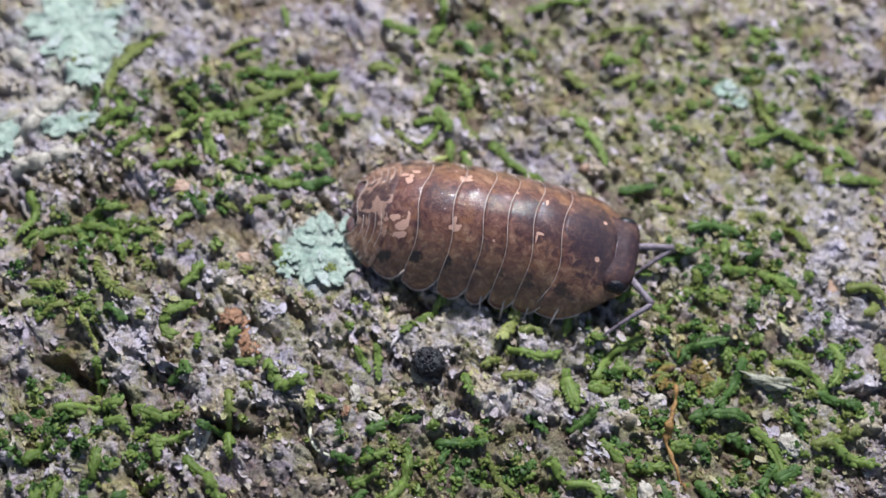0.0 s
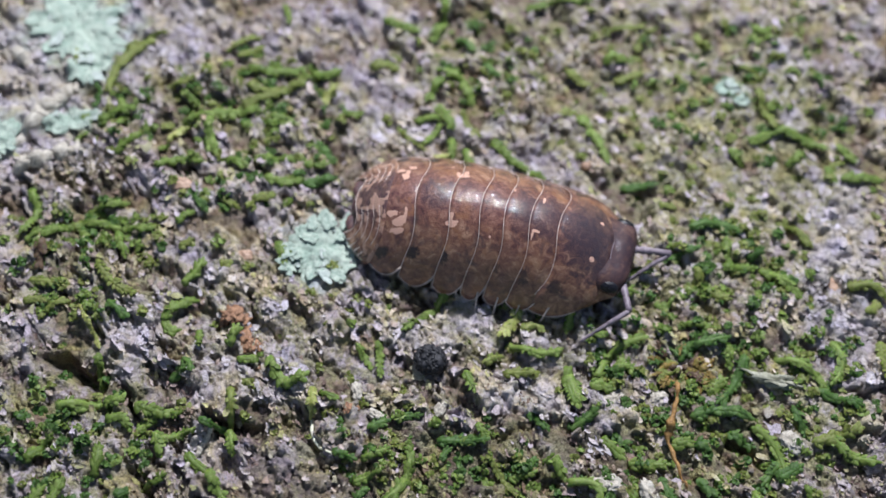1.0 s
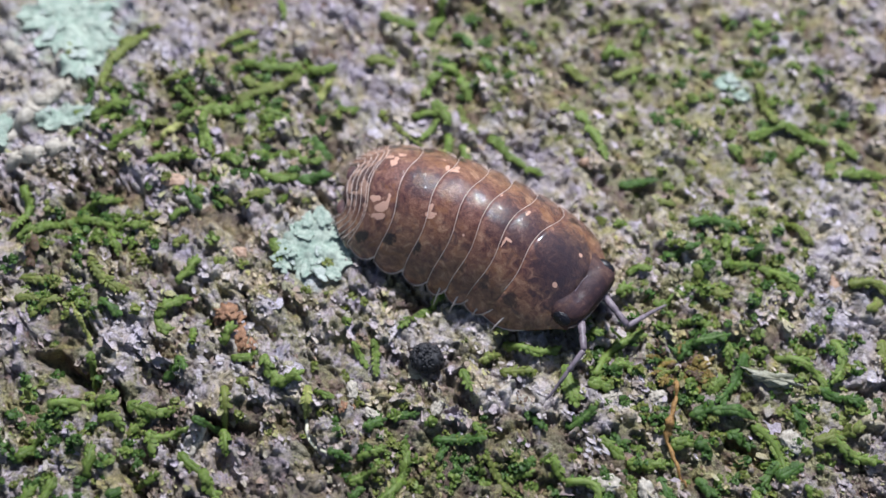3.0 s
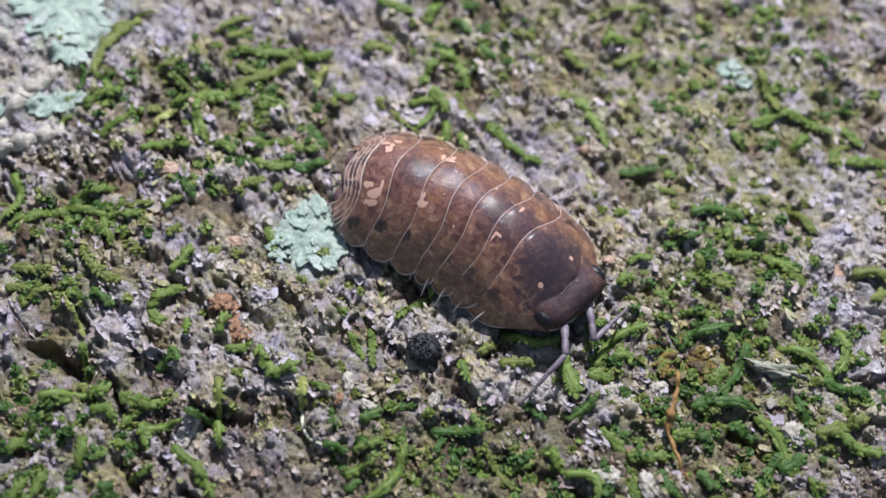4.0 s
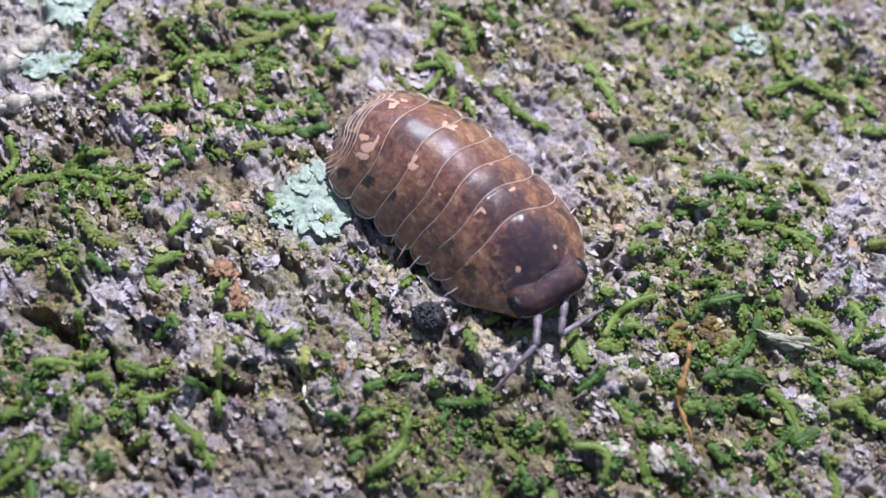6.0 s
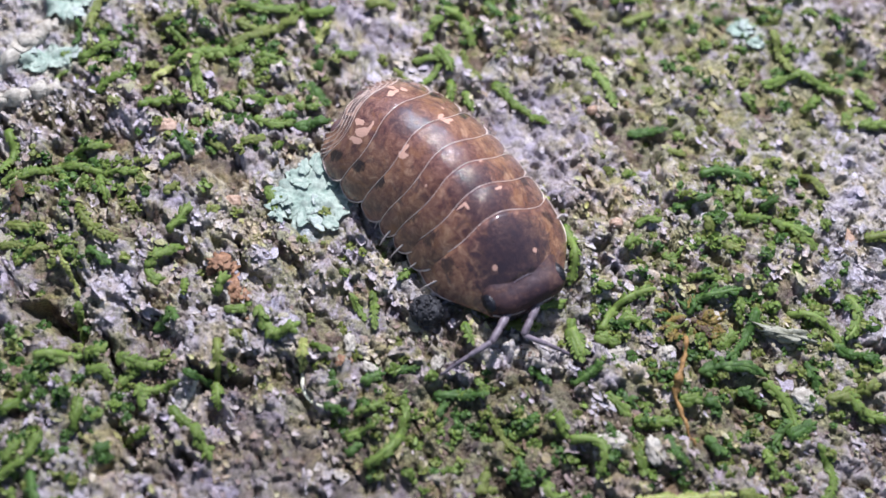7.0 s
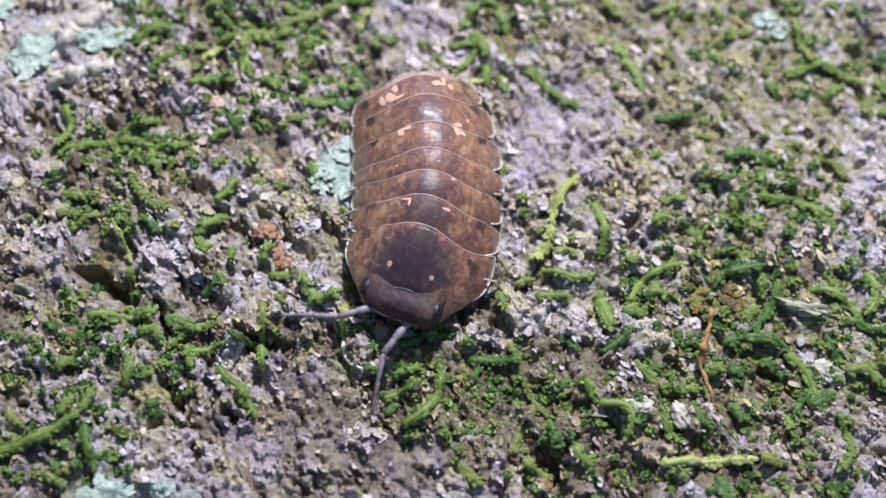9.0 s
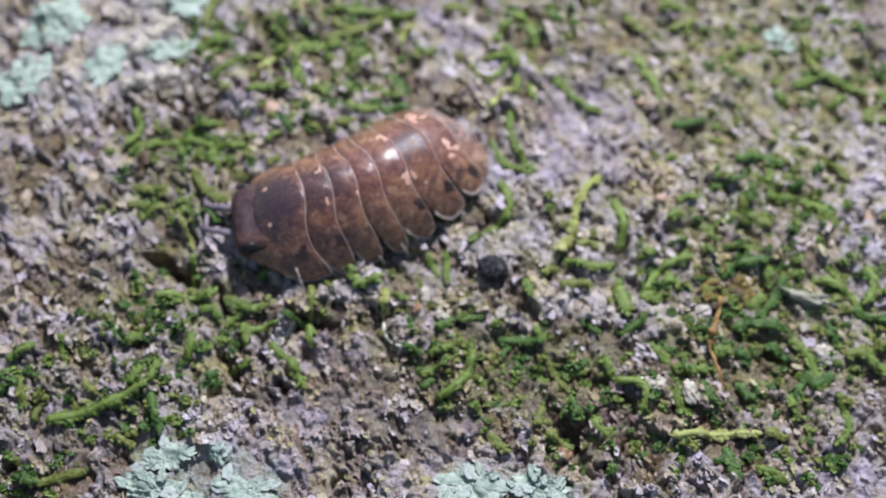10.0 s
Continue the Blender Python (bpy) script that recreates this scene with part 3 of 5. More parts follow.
def build_crust():
    rng = np.random.default_rng(5)
    n = 84000
    x, y = rng.uniform(-25, 21.5, n), rng.uniform(1, 37, n)
    light = soft(x, y, PALE)
    thick = 0.45 - 0.5 * soft(x, y, FILMS) + 1.0 * fbm(x / 1.3, y / 1.3, 81, 3) - 0.5 * np.maximum(soft(x, y, SKIN), calm(x, y)) - 0.12 * light - 0.12 * soft(x, y, FILM)
    keep = rng.uniform(0, 1, n) < thick
    light = (light + 0.25 * fbm(x / 2.0, y / 2.0, 85, 2) > 0.35)
    bare = sheets(x, y)[0] < 0.5
    filmy = (soft(x, y, FILM) * rng.uniform(0.3, 1.0, n) > 0.50) & ~light
    keep_film, keep = keep & filmy, keep & ~filmy
    for name, material, mine, words in (("olive_bark_crust", CRUST_OLIVE, keep_film, "tiny olive film-covered crumbs lying on bark"), ("brown_bark_crust", CRUST_BROWN, keep & bare, "tiny dark brown crumbs lying in hollows of bark"), ("bark_crust", CRUST, keep & ~light & ~bare, "tiny brown and beige crust flakes lying on bark"),
                                        ("pale_bark_crust", CRUST_PALE, keep & light & ~bare, "tiny whitish crust flakes lying on bark")):
        px, py = x[mine], y[mine]
        size = rng.gamma(4.0, 0.026, len(px)).clip(0.045, 0.26)
        v, t = buttons(rng, px, py, height(px, py) + 0.03, size, rng.uniform(-0.4, 0.15, len(px)), 0.22, 7, 0.38, True)
        tagged(new(name, scatter_mesh(name, v, t, material)), words, "crust", kind="stuff")
    # broader thin scales, peeling at their edges
    n = 7000
    x, y = rng.uniform(-25, 21.5, n), rng.uniform(1, 37, n)
    keep = rng.uniform(0, 1, n) < (0.15 + 0.85 * sheets(x, y)[0]) * (0.42 - 0.25 * soft(x, y, HUMUS_SHADE)) + 1.2 * fbm(x / 1.8, y / 1.8, 88, 3) - 0.7 * soft(x, y, FILMS) - 0.35 * np.maximum(soft(x, y, SKIN), calm(x, y)) - 0.30 * soft(x, y, FILM[3:5])
    light = soft(x, y, PALE) + 0.3 * fbm(x / 2.2, y / 2.2, 86, 2) > 0.25
    for name, material, mine, words in (("bark_scales", SCALE, keep & ~light, "thin greyish peeling scales of bark"), ("pale_bark_scales", CRUST_PALE, keep & light, "thin whitish peeling scales of bark")):
        px, py = x[mine], y[mine]
        size = rng.gamma(4.0, 0.042, len(px)).clip(0.08, 0.40)
        v, t = buttons(rng, px, py, height(px, py) + 0.06, size, rng.uniform(-0.18, 0.06, len(px)), 0.18, 13, 0.36, True)
        tagged(new(name, scatter_mesh(name, v, t, material)), words, "bark scales", kind="stuff")


build_crust()

# ---- the woodlouse: body in millimetres, x to the head, y to its left, z up ----
CRAWL = [
    (0.0, 1.92, 19.90, -7.5, -0.14),
    (0.5, 1.82, 19.96, -7.2, -0.42),
    (1.0, 1.71, 19.93, -8.6, -0.64),
    (1.5, 1.64, 19.89, -11.1, -1.15),
    (2.0, 1.41, 19.83, -15.4, -1.71),
    (3.5, 1.03, 19.69, -24.4, -3.04),
    (4.0, 0.93, 19.59, -26.7, -3.26),
    (4.5, 0.81, 19.55, -29.0, -3.20),
    (5.0, 0.67, 19.46, -31.4, -3.12),
    (5.5, 0.51, 19.39, -34.6, -3.09),
    (6.0, 0.38, 19.33, -37.1, -3.01),
    (7.5, -0.13, 19.23, -50.5, -3.08),
    (8.0, -0.37, 18.81, -59.4, -2.99),
    (8.5, -0.88, 18.68, -67.0, -3.91),
    (9.0, -1.98, 17.98, -83.9, -4.13),
    (9.2, -2.49, 17.81, -91.8, -4.12),
    (9.4, -3.10, 17.72, -102.6, -3.86),
    (9.6, -4.23, 17.65, -120.2, -4.01),
    (9.8, -5.13, 17.31, -132.1, -4.05),
    (10.0, -6.13, 16.93, -143.7, -4.10),
]
TOP = ((-6, -5.6, -5.2, -4.7, -4, -3, -1.5, 0, 1.7, 2.9, 4, 4.9, 5.5, 6), (0.52, 0.89, 1.31, 1.80, 2.26, 2.67, 2.93, 3.02, 2.93, 2.74, 2.41, 1.93, 1.52, 1.05))
WIDE = ((-6.2, -5.95, -5.6, -5.28, -4.95, -4.2, -3, -1.5, 0, 2, 3.2, 4, 4.6, 5, 5.4, 5.8), (0.36, 0.87, 1.44, 1.83, 2.13, 2.59, 2.90, 3.01, 3.02, 2.96, 2.90, 2.84, 2.74, 2.58, 2.32, 1.95))


def eased(x, table):
    """A smooth reading between the knots of a table."""
    return np.mean([np.interp(x + d, *table) for d in (-0.45, -0.25, -0.1, 0.1, 0.25, 0.45)], axis=0)


def plate_point(u, v, front, rear, sweep, lead):
    """A point of a back plate: u from its right to its left edge, v from its front to its rear edge. The rear edge bows forwards over the flank and swings back at the lobe by sweep."""
    k = abs(u)
    lobe = min(max((k - 0.62) / 0.38, 0.0), 1.0)
    f = front + lead * 1.7 * k ** 2 * (1 - k ** 6) - (0.16 if lead > 0 else 0.26) * k ** 5
    r = rear + 0.20 * math.sin(math.pi * min(k / 0.9, 1.0)) ** 2 - sweep * lobe ** 1.6
    x = f + (r - f) * v
    q = min(k ** 0.85, 1.0) * (1.0 - (0.035 if v > 0.62 else 0.20) * ((v - 0.62) / 0.38 if v > 0.62 else (0.62 - v) / 0.62) ** 2.6 * k ** 5)
    w, h = float(eased(x + 0.5 * sweep * k ** 3, WIDE)), float(eased(x, TOP))
    grow = 1 + 0.055 * (v - 0.55) + 0.031 * math.sin(math.pi * v)
    low = 0.14 + 0.08 * (1 - v)
    arch = 0.22 * math.sqrt(max(0.0, 1 - q * q)) ** 0.9 + 0.78 * (1 - q ** 1.95)
    return Vector((x, math.copysign(w * grow * q, u), low + (h * grow - low) * arch))


def back_plate(name, pivot, front, rear, sweep, lead, material, parent, label="", sides=(0.12, 0.24, 0.36, 0.48, 0.6, 0.72, 0.82, 0.92), thick=1.0):
    nu, nv = 48, 10
    outer = [plate_point(2 * i / nu - 1, j / nv, front, rear, sweep, lead) for j in range(nv + 1) for i in range(nu + 1)]
    inner = [Vector((p.x, p.y * 0.955, 0.3 + (p.z - 0.3) * 0.94)) for p in outer]
    off = Vector((pivot, 0, 0))
    n = len(outer)
    faces = []
    for j in range(nv):
        for i in range(nu):
            a = j * (nu + 1) + i
            faces.append((a, a + nu + 1, a + nu + 2, a + 1))
            faces.append((n + a, n + a + 1, n + a + nu + 2, n + a + nu + 1))
    edge = [i for i in range(nu + 1)] + [j * (nu + 1) + nu for j in range(1, nv + 1)] + [nv * (nu + 1) + i for i in range(nu - 1, -1, -1)] + [j * (nu + 1) for j in range(nv - 1, 0, -1)]
    for a, c in zip(edge, edge[1:] + edge[:1]):
        faces.append((a, c, n + c, n + a))
    ob = part(name, mesh(name, [p - off for p in outer + inner], faces, material), parent, at(pivot, 0, 0), label)
    path = [plate_point(-1, v, front, rear, sweep, lead) for v in sides]
    path += [plate_point(2 * i / 44 - 1, 1, front, rear, sweep, lead) for i in range(45)]
    path += [plate_point(1, v, front, rear, sweep, lead) for v in sides[::-1]]
    v, f = tube([p - off for p in path], [thick * (0.014 + 0.026 * abs(k / (len(path) - 1) * 2 - 1) ** 4) for k in range(len(path))], 5)
    part("margin", mesh("margin", v, f, RIM), ob, None, "thin pale translucent rear margin")
    return ob


woodlouse = tagged(new("woodlouse"), "brown mottled woodlouse with glossy plates crawling on bark", "woodlouse")
joints = []  # (part, station along the body, its place beside the axis)
# pivot, front, rear, rear sweep, front lead, cream marks, dusky saddle
PLATES = [
    (3.9, 5.10, 2.78, 0.52, 0.82, ((0.50, -0.85, 0.10, 0.09), (0.56, 0.85, 0.09, 0.08)), (0.25, 1.45, 1.85, 0.86)),
    (2.4, 3.20, 1.61, 0.11, -0.05, ((-0.55, -0.80, 0.05, 0.20), (-0.46, -0.66, 0.14, 0.06), (-0.42, 0.78, 0.06, 0.15)), (0.1, 1.0, 1.3, 0.62)),
    (1.2, 2.05, 0.57, 0.06, -0.10, ((-0.45, 0.9, 0.05, 0.10),), (0.2, 0.8, 1.0, 0.5)),
    (0.1, 0.90, -0.41, 0.06, -0.10, ((-0.35, -1.25, 0.05, 0.06), (0.12, -1.27, 0.05, 0.05)), None),
    (-0.9, 0.05, -1.64, 0.04, -0.10, ((-0.50, -1.06, 0.26, 0.13), (-0.58, -0.95, 0.10, 0.22), (-0.50, 1.15, 0.24, 0.14), (-0.40, 1.35, 0.12, 0.14)), None),
    (-2.2, -1.20, -3.05, 0.12, -0.15, ((0.68, -1.05, 0.18, 0.09), (0.62, 1.22, 0.10, 0.16), (0.30, 1.7, 0.09, 0.05)), (0.0, 0.8, 0.8, 0.45)),
    (-3.5, -2.65, -4.34, 0.27, -0.20, ((-0.05, -1.20, 0.24, 0.20), (-0.34, -0.92, 0.30, 0.12), (-0.10, -1.50, 0.32, 0.12), (0.16, -0.95, 0.08, 0.30), (-0.15, 0.85, 0.16, 0.34), (-0.42, 1.15, 0.26, 0.12), (0.0, 1.35, 0.20, 0.12)), None),
]
for k, (pivot, front, rear, sweep, lead, marks, dusk) in enumerate(PLATES):
    ob = back_plate("back_plate", pivot, front, rear, sweep, lead, shell_material("shell_%s" % "abcdefg"[k], marks, dusk, seed=pivot, blot=0.7 if k < 4 else 0.95), woodlouse,
                    "broad dusky first back plate" if k == 0 else "glossy brown arched back plate with rounded side lobes")
    joints.append((ob, pivot, 0.0))
    if k == 0:
        v, f = tube([plate_point(1.3 * i / 24 - 0.65, 0.0, front, rear, sweep, lead) - Vector((pivot - 0.01, 0, -0.01)) for i in range(25)], [0.014] * 25, 5)
        part("front_margin", mesh("front_margin", v, f, LIMB), ob, None, "thin greyish front margin")
TAILS = [shell_material("shell_tail_%s" % "abcde"[k], (), (0.0, 1.0, 1.2, 0.6), 0.62, seed=-3.94 - 0.25 * k) for k in range(5)]
TAIL = shell_material("shell_telson", (), (0.0, 1.0, 1.0, 0.5))
for k in range(5):
    rear = -4.27 - 0.25 * (k + 1)
    ob = back_plate("tail_plate", rear + 0.3, rear + 0.55, rear, 0.52 - 0.06 * k, -0.1, TAILS[k], woodlouse, "narrow tail plate blotched with cream", (0.93,), 0.85)
    joints.append((ob, rear + 0.3, 0.0))


def blob(name, material, rx, ry, rz, power=2.0, bumps=0.0, seed=1, rings=14, sides=24):
    """A rounded lump: power above 2 squares it, bumps roughens it."""
    verts, faces = [], []
    for j in range(rings + 1):
        for i in range(sides):
            a, c = math.pi * j / rings - math.pi / 2, 2 * math.pi * i / sides
            d = Vector((math.cos(a) * math.cos(c), math.cos(a) * math.sin(c), math.sin(a)))
            s = (abs(d.x) ** power + abs(d.y) ** power + abs(d.z) ** power) ** (-1 / power)
            s *= 1 + bumps * noise.noise(d * 2.3 + Vector((seed * 7.1, 0, 0))) + 0.5 * bumps * noise.noise(d * 5.5 + Vector((0, seed * 3.3, 0))) + 0.3 * bumps * noise.noise(d * 11.0 + Vector((0, 0, seed * 5.7)))
            verts.append((d.x * s * rx, d.y * s * ry, d.z * s * rz))
    for j in range(rings):
        for i in range(sides):
            n = (i + 1) % sides
            faces.append((j * sides + i, j * sides + n, (j + 1) * sides + n, (j + 1) * sides + i))
    return mesh(name, verts, faces, material)


tail = part("telson", blob("telson", TAIL, 0.45, 0.70, 0.30, 2.0), woodlouse, at(-5.28, 0, 0.45))
joints.append((tail, -5.28, 0.0))
for s in (-1, 1):
    u = part("uropod", blob("uropod", TAIL, 0.40, 0.42, 0.14, 2.4), woodlouse, at(-5.42, 0.80 * s, 0.34))
    joints.append((u, -5.42, 0.80 * s))

# head with its brow, compound eyes of many beads, and jointed feelers
HEAD = shell_material("shell_head", (), (0.2, 2.2, 3.2, 0.82), 0.0, 0.58, 0.14, coat=0.08)
head = part("head", blob("head", HEAD, 1.06, 1.64, 0.80, 3.5, 0.05, 2, 40, 60), woodlouse, at(4.92, 0, 0.90), "dusky violet-brown blunt head")
joints.append((head, 5.02, 0.0))
v, f = tube([(1.06 - 0.29 * (k / 10 - 1) ** 4, 1.48 * (k / 10 - 1), 0.06 * (k / 10 - 1) ** 2) for k in range(21)], [0.03] * 21, 6)
part("brow", mesh("brow", v, f, RIM), head, None, "paler ridge along the front of the head")
for s in (-1, 1):
    # one cushion raised into a bead at each facet
    beads = [Vector((math.cos(k * 2.4) * math.sqrt(1 - h * h), s * h, math.sin(k * 2.4) * math.sqrt(1 - h * h))) for k, h in ((k, 1 - (k + 0.5) / 34) for k in range(34))]
    verts, faces = [], []
    for j in range(25):
        for i in range(36):
            a, c = math.pi * (j + 0.5) / 25, 2 * math.pi * i / 36
            d = Vector((math.sin(a) * math.cos(c), math.cos(a), math.sin(a) * math.sin(c)))
            r = 1 + 0.16 * max(math.exp(-((d - q).length / 0.17) ** 2) for q in beads)
            verts.append((0.38 * r * d.x, 0.17 * r * d.y, 0.25 * r * d.z))
    for j in range(24):
        for i in range(36):
            n = (i + 1) % 36
            faces.append((j * 36 + i, j * 36 + n, j * 36 + 36 + n, j * 36 + 36 + i))
    faces += [tuple(range(36)), tuple(range(24 * 36, 25 * 36))[::-1]]
    part("eye", mesh("eye", verts, faces, EYE), head, at(0.36, 1.46 * s, 0.44, 40 * s), "black compound eye of tiny beads")

stem_v, stem_f = tube([(0, 0, 0), (0.12, 0, 0.02), (0.42, 0, 0.05), (0.48, 0, 0.05), (0.56, 0, 0.05), (1.02, 0, 0.06), (1.10, 0, 0.05), (1.2, 0, 0.04), (1.75, 0, 0.0), (1.82, 0, 0)],
                      [0.15, 0.19, 0.18, 0.12, 0.17, 0.16, 0.11, 0.15, 0.14, 0.07], 8)
whip_v, whip_f = tube([(0, 0, 0), (0.10, 0, 0), (0.95, 0, 0.05), (1.03, 0, 0.05), (1.10, 0, 0.05), (1.55, 0, 0.03), (1.62, 0, 0.02), (1.70, 0, 0.0), (2.25, 0, -0.08), (2.42, 0, -0.12)],
                      [0.07, 0.115, 0.105, 0.06, 0.09, 0.08, 0.05, 0.075, 0.05, 0.01], 8)
STEM, WHIP = mesh("antenna", stem_v, stem_f, LIMB), mesh("flagellum", whip_v, whip_f, LIMB)
leg_v, leg_f = tube([(0, 0, 0), (0.05, 0.50, 0.22), (0.06, 0.95, 0.18), (0.04, 1.45, 0.0), (0.02, 1.90, -0.35), (0.0, 2.25, -0.70), (0.0, 2.38, -0.92)],
                    [0.12, 0.11, 0.085, 0.06, 0.045, 0.03, 0.01], 7)
LEG = mesh("leg", leg_v, leg_f, LEGS)
legs, feelers = [], []
for k, station in enumerate((3.9, 2.5, 1.3, 0.2, -0.9, -2.1, -3.3)):
    for s in (-1, 1):
        reach = (0.88, 0.84, 0.90, 0.90, 0.78, 0.72, 0.70)[k]
        legs.append((part("leg", LEG, woodlouse, at(station, 1.35 * s, 0.95), "pale jointed walking leg"), station, s, k))
        legs[-1][0].scale = (reach, reach, reach)
for s in (-1, 1):
    feelers.append((part("antenna", STEM, woodlouse, at(5.9, 0.6 * s, 0.95), "greyish jointed antenna"),
                    part("flagellum", WHIP, woodlouse, at(7.4, 1.2 * s, 0.9), "thin greyish end of the antenna"), s))

# ---- mosses and leafy liverworts: each shoot a stem with two rows of overlapping leaves ----
def leaf_mesh(name, seed):
    rng = random.Random(seed)
    verts = [(0.05, 0, 0.13)]
    for f, up in ((0.55, 0.10), (1.0, -0.07)):
        for k in range(8):
            a = 2 * math.pi * k / 8
            r = f * (0.5 + 0.05 * rng.uniform(-1, 1)) * (1.0 + 0.24 * math.cos(a))
            verts.append((1.2 * r * math.cos(a), r * math.sin(a) * 0.72, up + 0.04 * rng.uniform(-1, 1)))
    faces = [tuple(t) for t in disc(8)]
    return [verts, faces]


LEAVES = {}


def leaf_data(material, k):
    if (material.name, k) not in LEAVES:
        v, f = leaf_mesh("leaf", k)
        LEAVES[material.name, k] = mesh("leaf", v, f, material)
    return LEAVES[material.name, k]


SHOTS = random.Random(11)
KIND = {"fresh_moss": "fresh green", "deep_green_moss": "deep green", "olive_moss": "olive-green", "yellowed_moss": "pale yellow-green", "dead_moss": "brown withered", "ochre_moss": "ochre withered"}


def shoot(x, y, heading, length, bend, width, material):
    """A creeping leafy shoot from (x, y) along heading, bowed to its left by bend; millimetres and degrees."""
    rng = SHOTS
    c, s = math.cos(radians(heading)), math.sin(radians(heading))

    def spot(q):
        along, aside = length * q, 4 * bend * q * (1 - q)
        return x + c * along - s * aside, y + s * along + c * aside
    base = on_bark(x, y)
    n = max(4, int(length / (0.30 * width + 0.02)))
    raw = [on_bark(*spot(k / n)) for k in range(n + 1)]
    lift = [max(raw[max(0, k - 1):k + 2]) for k in range(n + 1)]
    lift = [sum(lift[max(0, k - 1):k + 2]) / len(lift[max(0, k - 1):k + 2]) + 0.24 * width + 0.07 for k in range(n + 1)]
    root = tagged(new("liverwort_shoot"), KIND[material.name] + " leafy liverwort shoot creeping over bark", "liverwort", "liverwort shoots")
    root.matrix_basis = at(x, y, base)
    pts = [Vector((*spot(k / n), lift[k])) - Vector((x, y, base)) for k in range(n + 1)]
    v, f = tube(pts, [0.42 * width * (1 - 0.35 * k / n) for k in range(n + 1)], 6)
    part("stem", mesh("stem", v, f, material), root)
    for k in range(n + 1):
        d = (pts[min(k + 1, n)] - pts[max(k - 1, 0)]).normalized()
        yaw, rise = math.degrees(math.atan2(d.y, d.x)), math.degrees(math.asin(max(-1, min(1, d.z))))
        for side in ((-1, 1, 0) if k < n and width > 0.36 else (-1, 1) if k < n else (0,)):
            if rng.random() < (0.10 if side else 0.45 if k < n else 0.0):
                continue
            grow = width * (1.22 - 0.30 * (k / n) ** 3) * rng.uniform(0.70, 1.18) * (1.0 if width < 0.40 else 0.68)
            p = pts[k] + Vector((-d.y, d.x, 0)) * (width * (0.25 * side + rng.uniform(-0.08, 0.08))) + d * (0.08 * width * rng.uniform(-1, 1)) + Vector((0, 0, width * (0.05 + rng.uniform(0, 0.08) + (0 if side else 0.08))))
            leaf = part("leaf", leaf_data(material, rng.randrange(4)), root)
            leaf.matrix_basis = (at(*p, 0, -rise, yaw) @ pose(0, 0, 0, -side * rng.uniform(15, 52) + rng.uniform(-8, 8), -rng.uniform(0, 26), side * rng.uniform(10, 50) + rng.uniform(-14, 14)) @
                                 Matrix.Diagonal((grow * 0.82, grow * 0.82, grow * 0.9, 1)))
    return root


shoot(-13.98, 28.17, -115, 3.23, -0.58, 0.38, OLIVE)
shoot(-15.13, 27.74, 25, 1.88, 0.28, 0.24, OLIVE)
shoot(-17.46, 27.63, -78, 1.32, 0.12, 0.19, OLIVE)
shoot(-10.59, 27.96, 38, 1.69, 0.00, 0.24, OLIVE)
shoot(-10.05, 27.73, 35, 1.23, -0.05, 0.24, OLIVE)
shoot(-9.47, 27.21, 6, 2.45, -0.29, 0.42, GREEN)
shoot(-9.32, 26.21, 13, 2.44, -0.34, 0.38, OLIVE)
shoot(-9.40, 25.20, 33, 1.58, 0.06, 0.33, OLIVE)
shoot(-10.76, 24.63, 15, 1.92, -0.08, 0.38, GREEN)
shoot(-11.87, 24.09, 14, 2.02, 0.15, 0.33, GREEN)
shoot(-12.42, 23.20, 44, 1.13, 0.08, 0.28, YELLOW)
shoot(-10.66, 24.08, -72, 1.54, -0.13, 0.38, GREEN)
shoot(-11.25, 23.33, -28, 1.20, 0.12, 0.28, GREEN)
shoot(-16.04, 25.60, -84, 1.13, 0.18, 0.24, DEEP)
shoot(-15.39, 23.70, 27, 1.58, 0.20, 0.42, GREEN)
shoot(-14.94, 25.01, -74, 1.41, 0.19, 0.33, GREEN)
shoot(-14.50, 22.29, 38, 1.30, 0.12, 0.33, GREEN)
shoot(-16.38, 22.77, 50, 0.59, 0.05, 0.19, GREEN)
shoot(-12.17, 25.75, -41, 0.96, 0.04, 0.42, GREEN)
shoot(-12.91, 25.81, 20, 1.22, -0.06, 0.28, OLIVE)
shoot(-8.15, 22.57, 6, 1.77, 0.13, 0.33, GREEN)
shoot(-8.12, 24.78, -12, 1.15, 0.11, 0.42, GREEN)
shoot(-9.65, 22.28, -19, 0.93, 0.08, 0.33, GREEN)
shoot(-7.91, 21.79, 1, 1.53, -0.20, 0.33, GREEN)
shoot(-17.64, 20.10, -87, 1.92, 0.34, 0.42, GREEN)
shoot(-15.22, 18.55, -73, 1.27, 0.18, 0.28, GREEN)
shoot(-16.50, 17.66, -90, 0.99, 0.00, 0.38, DEAD)
shoot(-16.67, 15.08, 9, 0.76, 0.09, 0.28, OLIVE)
shoot(-10.50, 16.55, 60, 1.21, -0.12, 0.33, GREEN)
shoot(-10.96, 14.82, 46, 1.48, 0.18, 0.35, GREEN)
shoot(-10.96, 14.82, -26, 0.68, -0.24, 0.33, GREEN)
shoot(-10.90, 18.11, 36, 0.50, -0.00, 0.28, OLIVE)
shoot(-9.61, 14.72, -75, 0.83, -0.03, 0.33, GREEN)
shoot(-8.19, 14.15, 74, 0.76, 0.04, 0.38, GREEN)
shoot(-6.98, 18.64, -62, 0.81, 0.13, 0.38, GREEN)
shoot(-8.20, 20.57, 32, 0.88, 0.03, 0.33, OLIVE)
shoot(-14.48, 15.18, -57, 1.84, 0.04, 0.17, YELLOW)
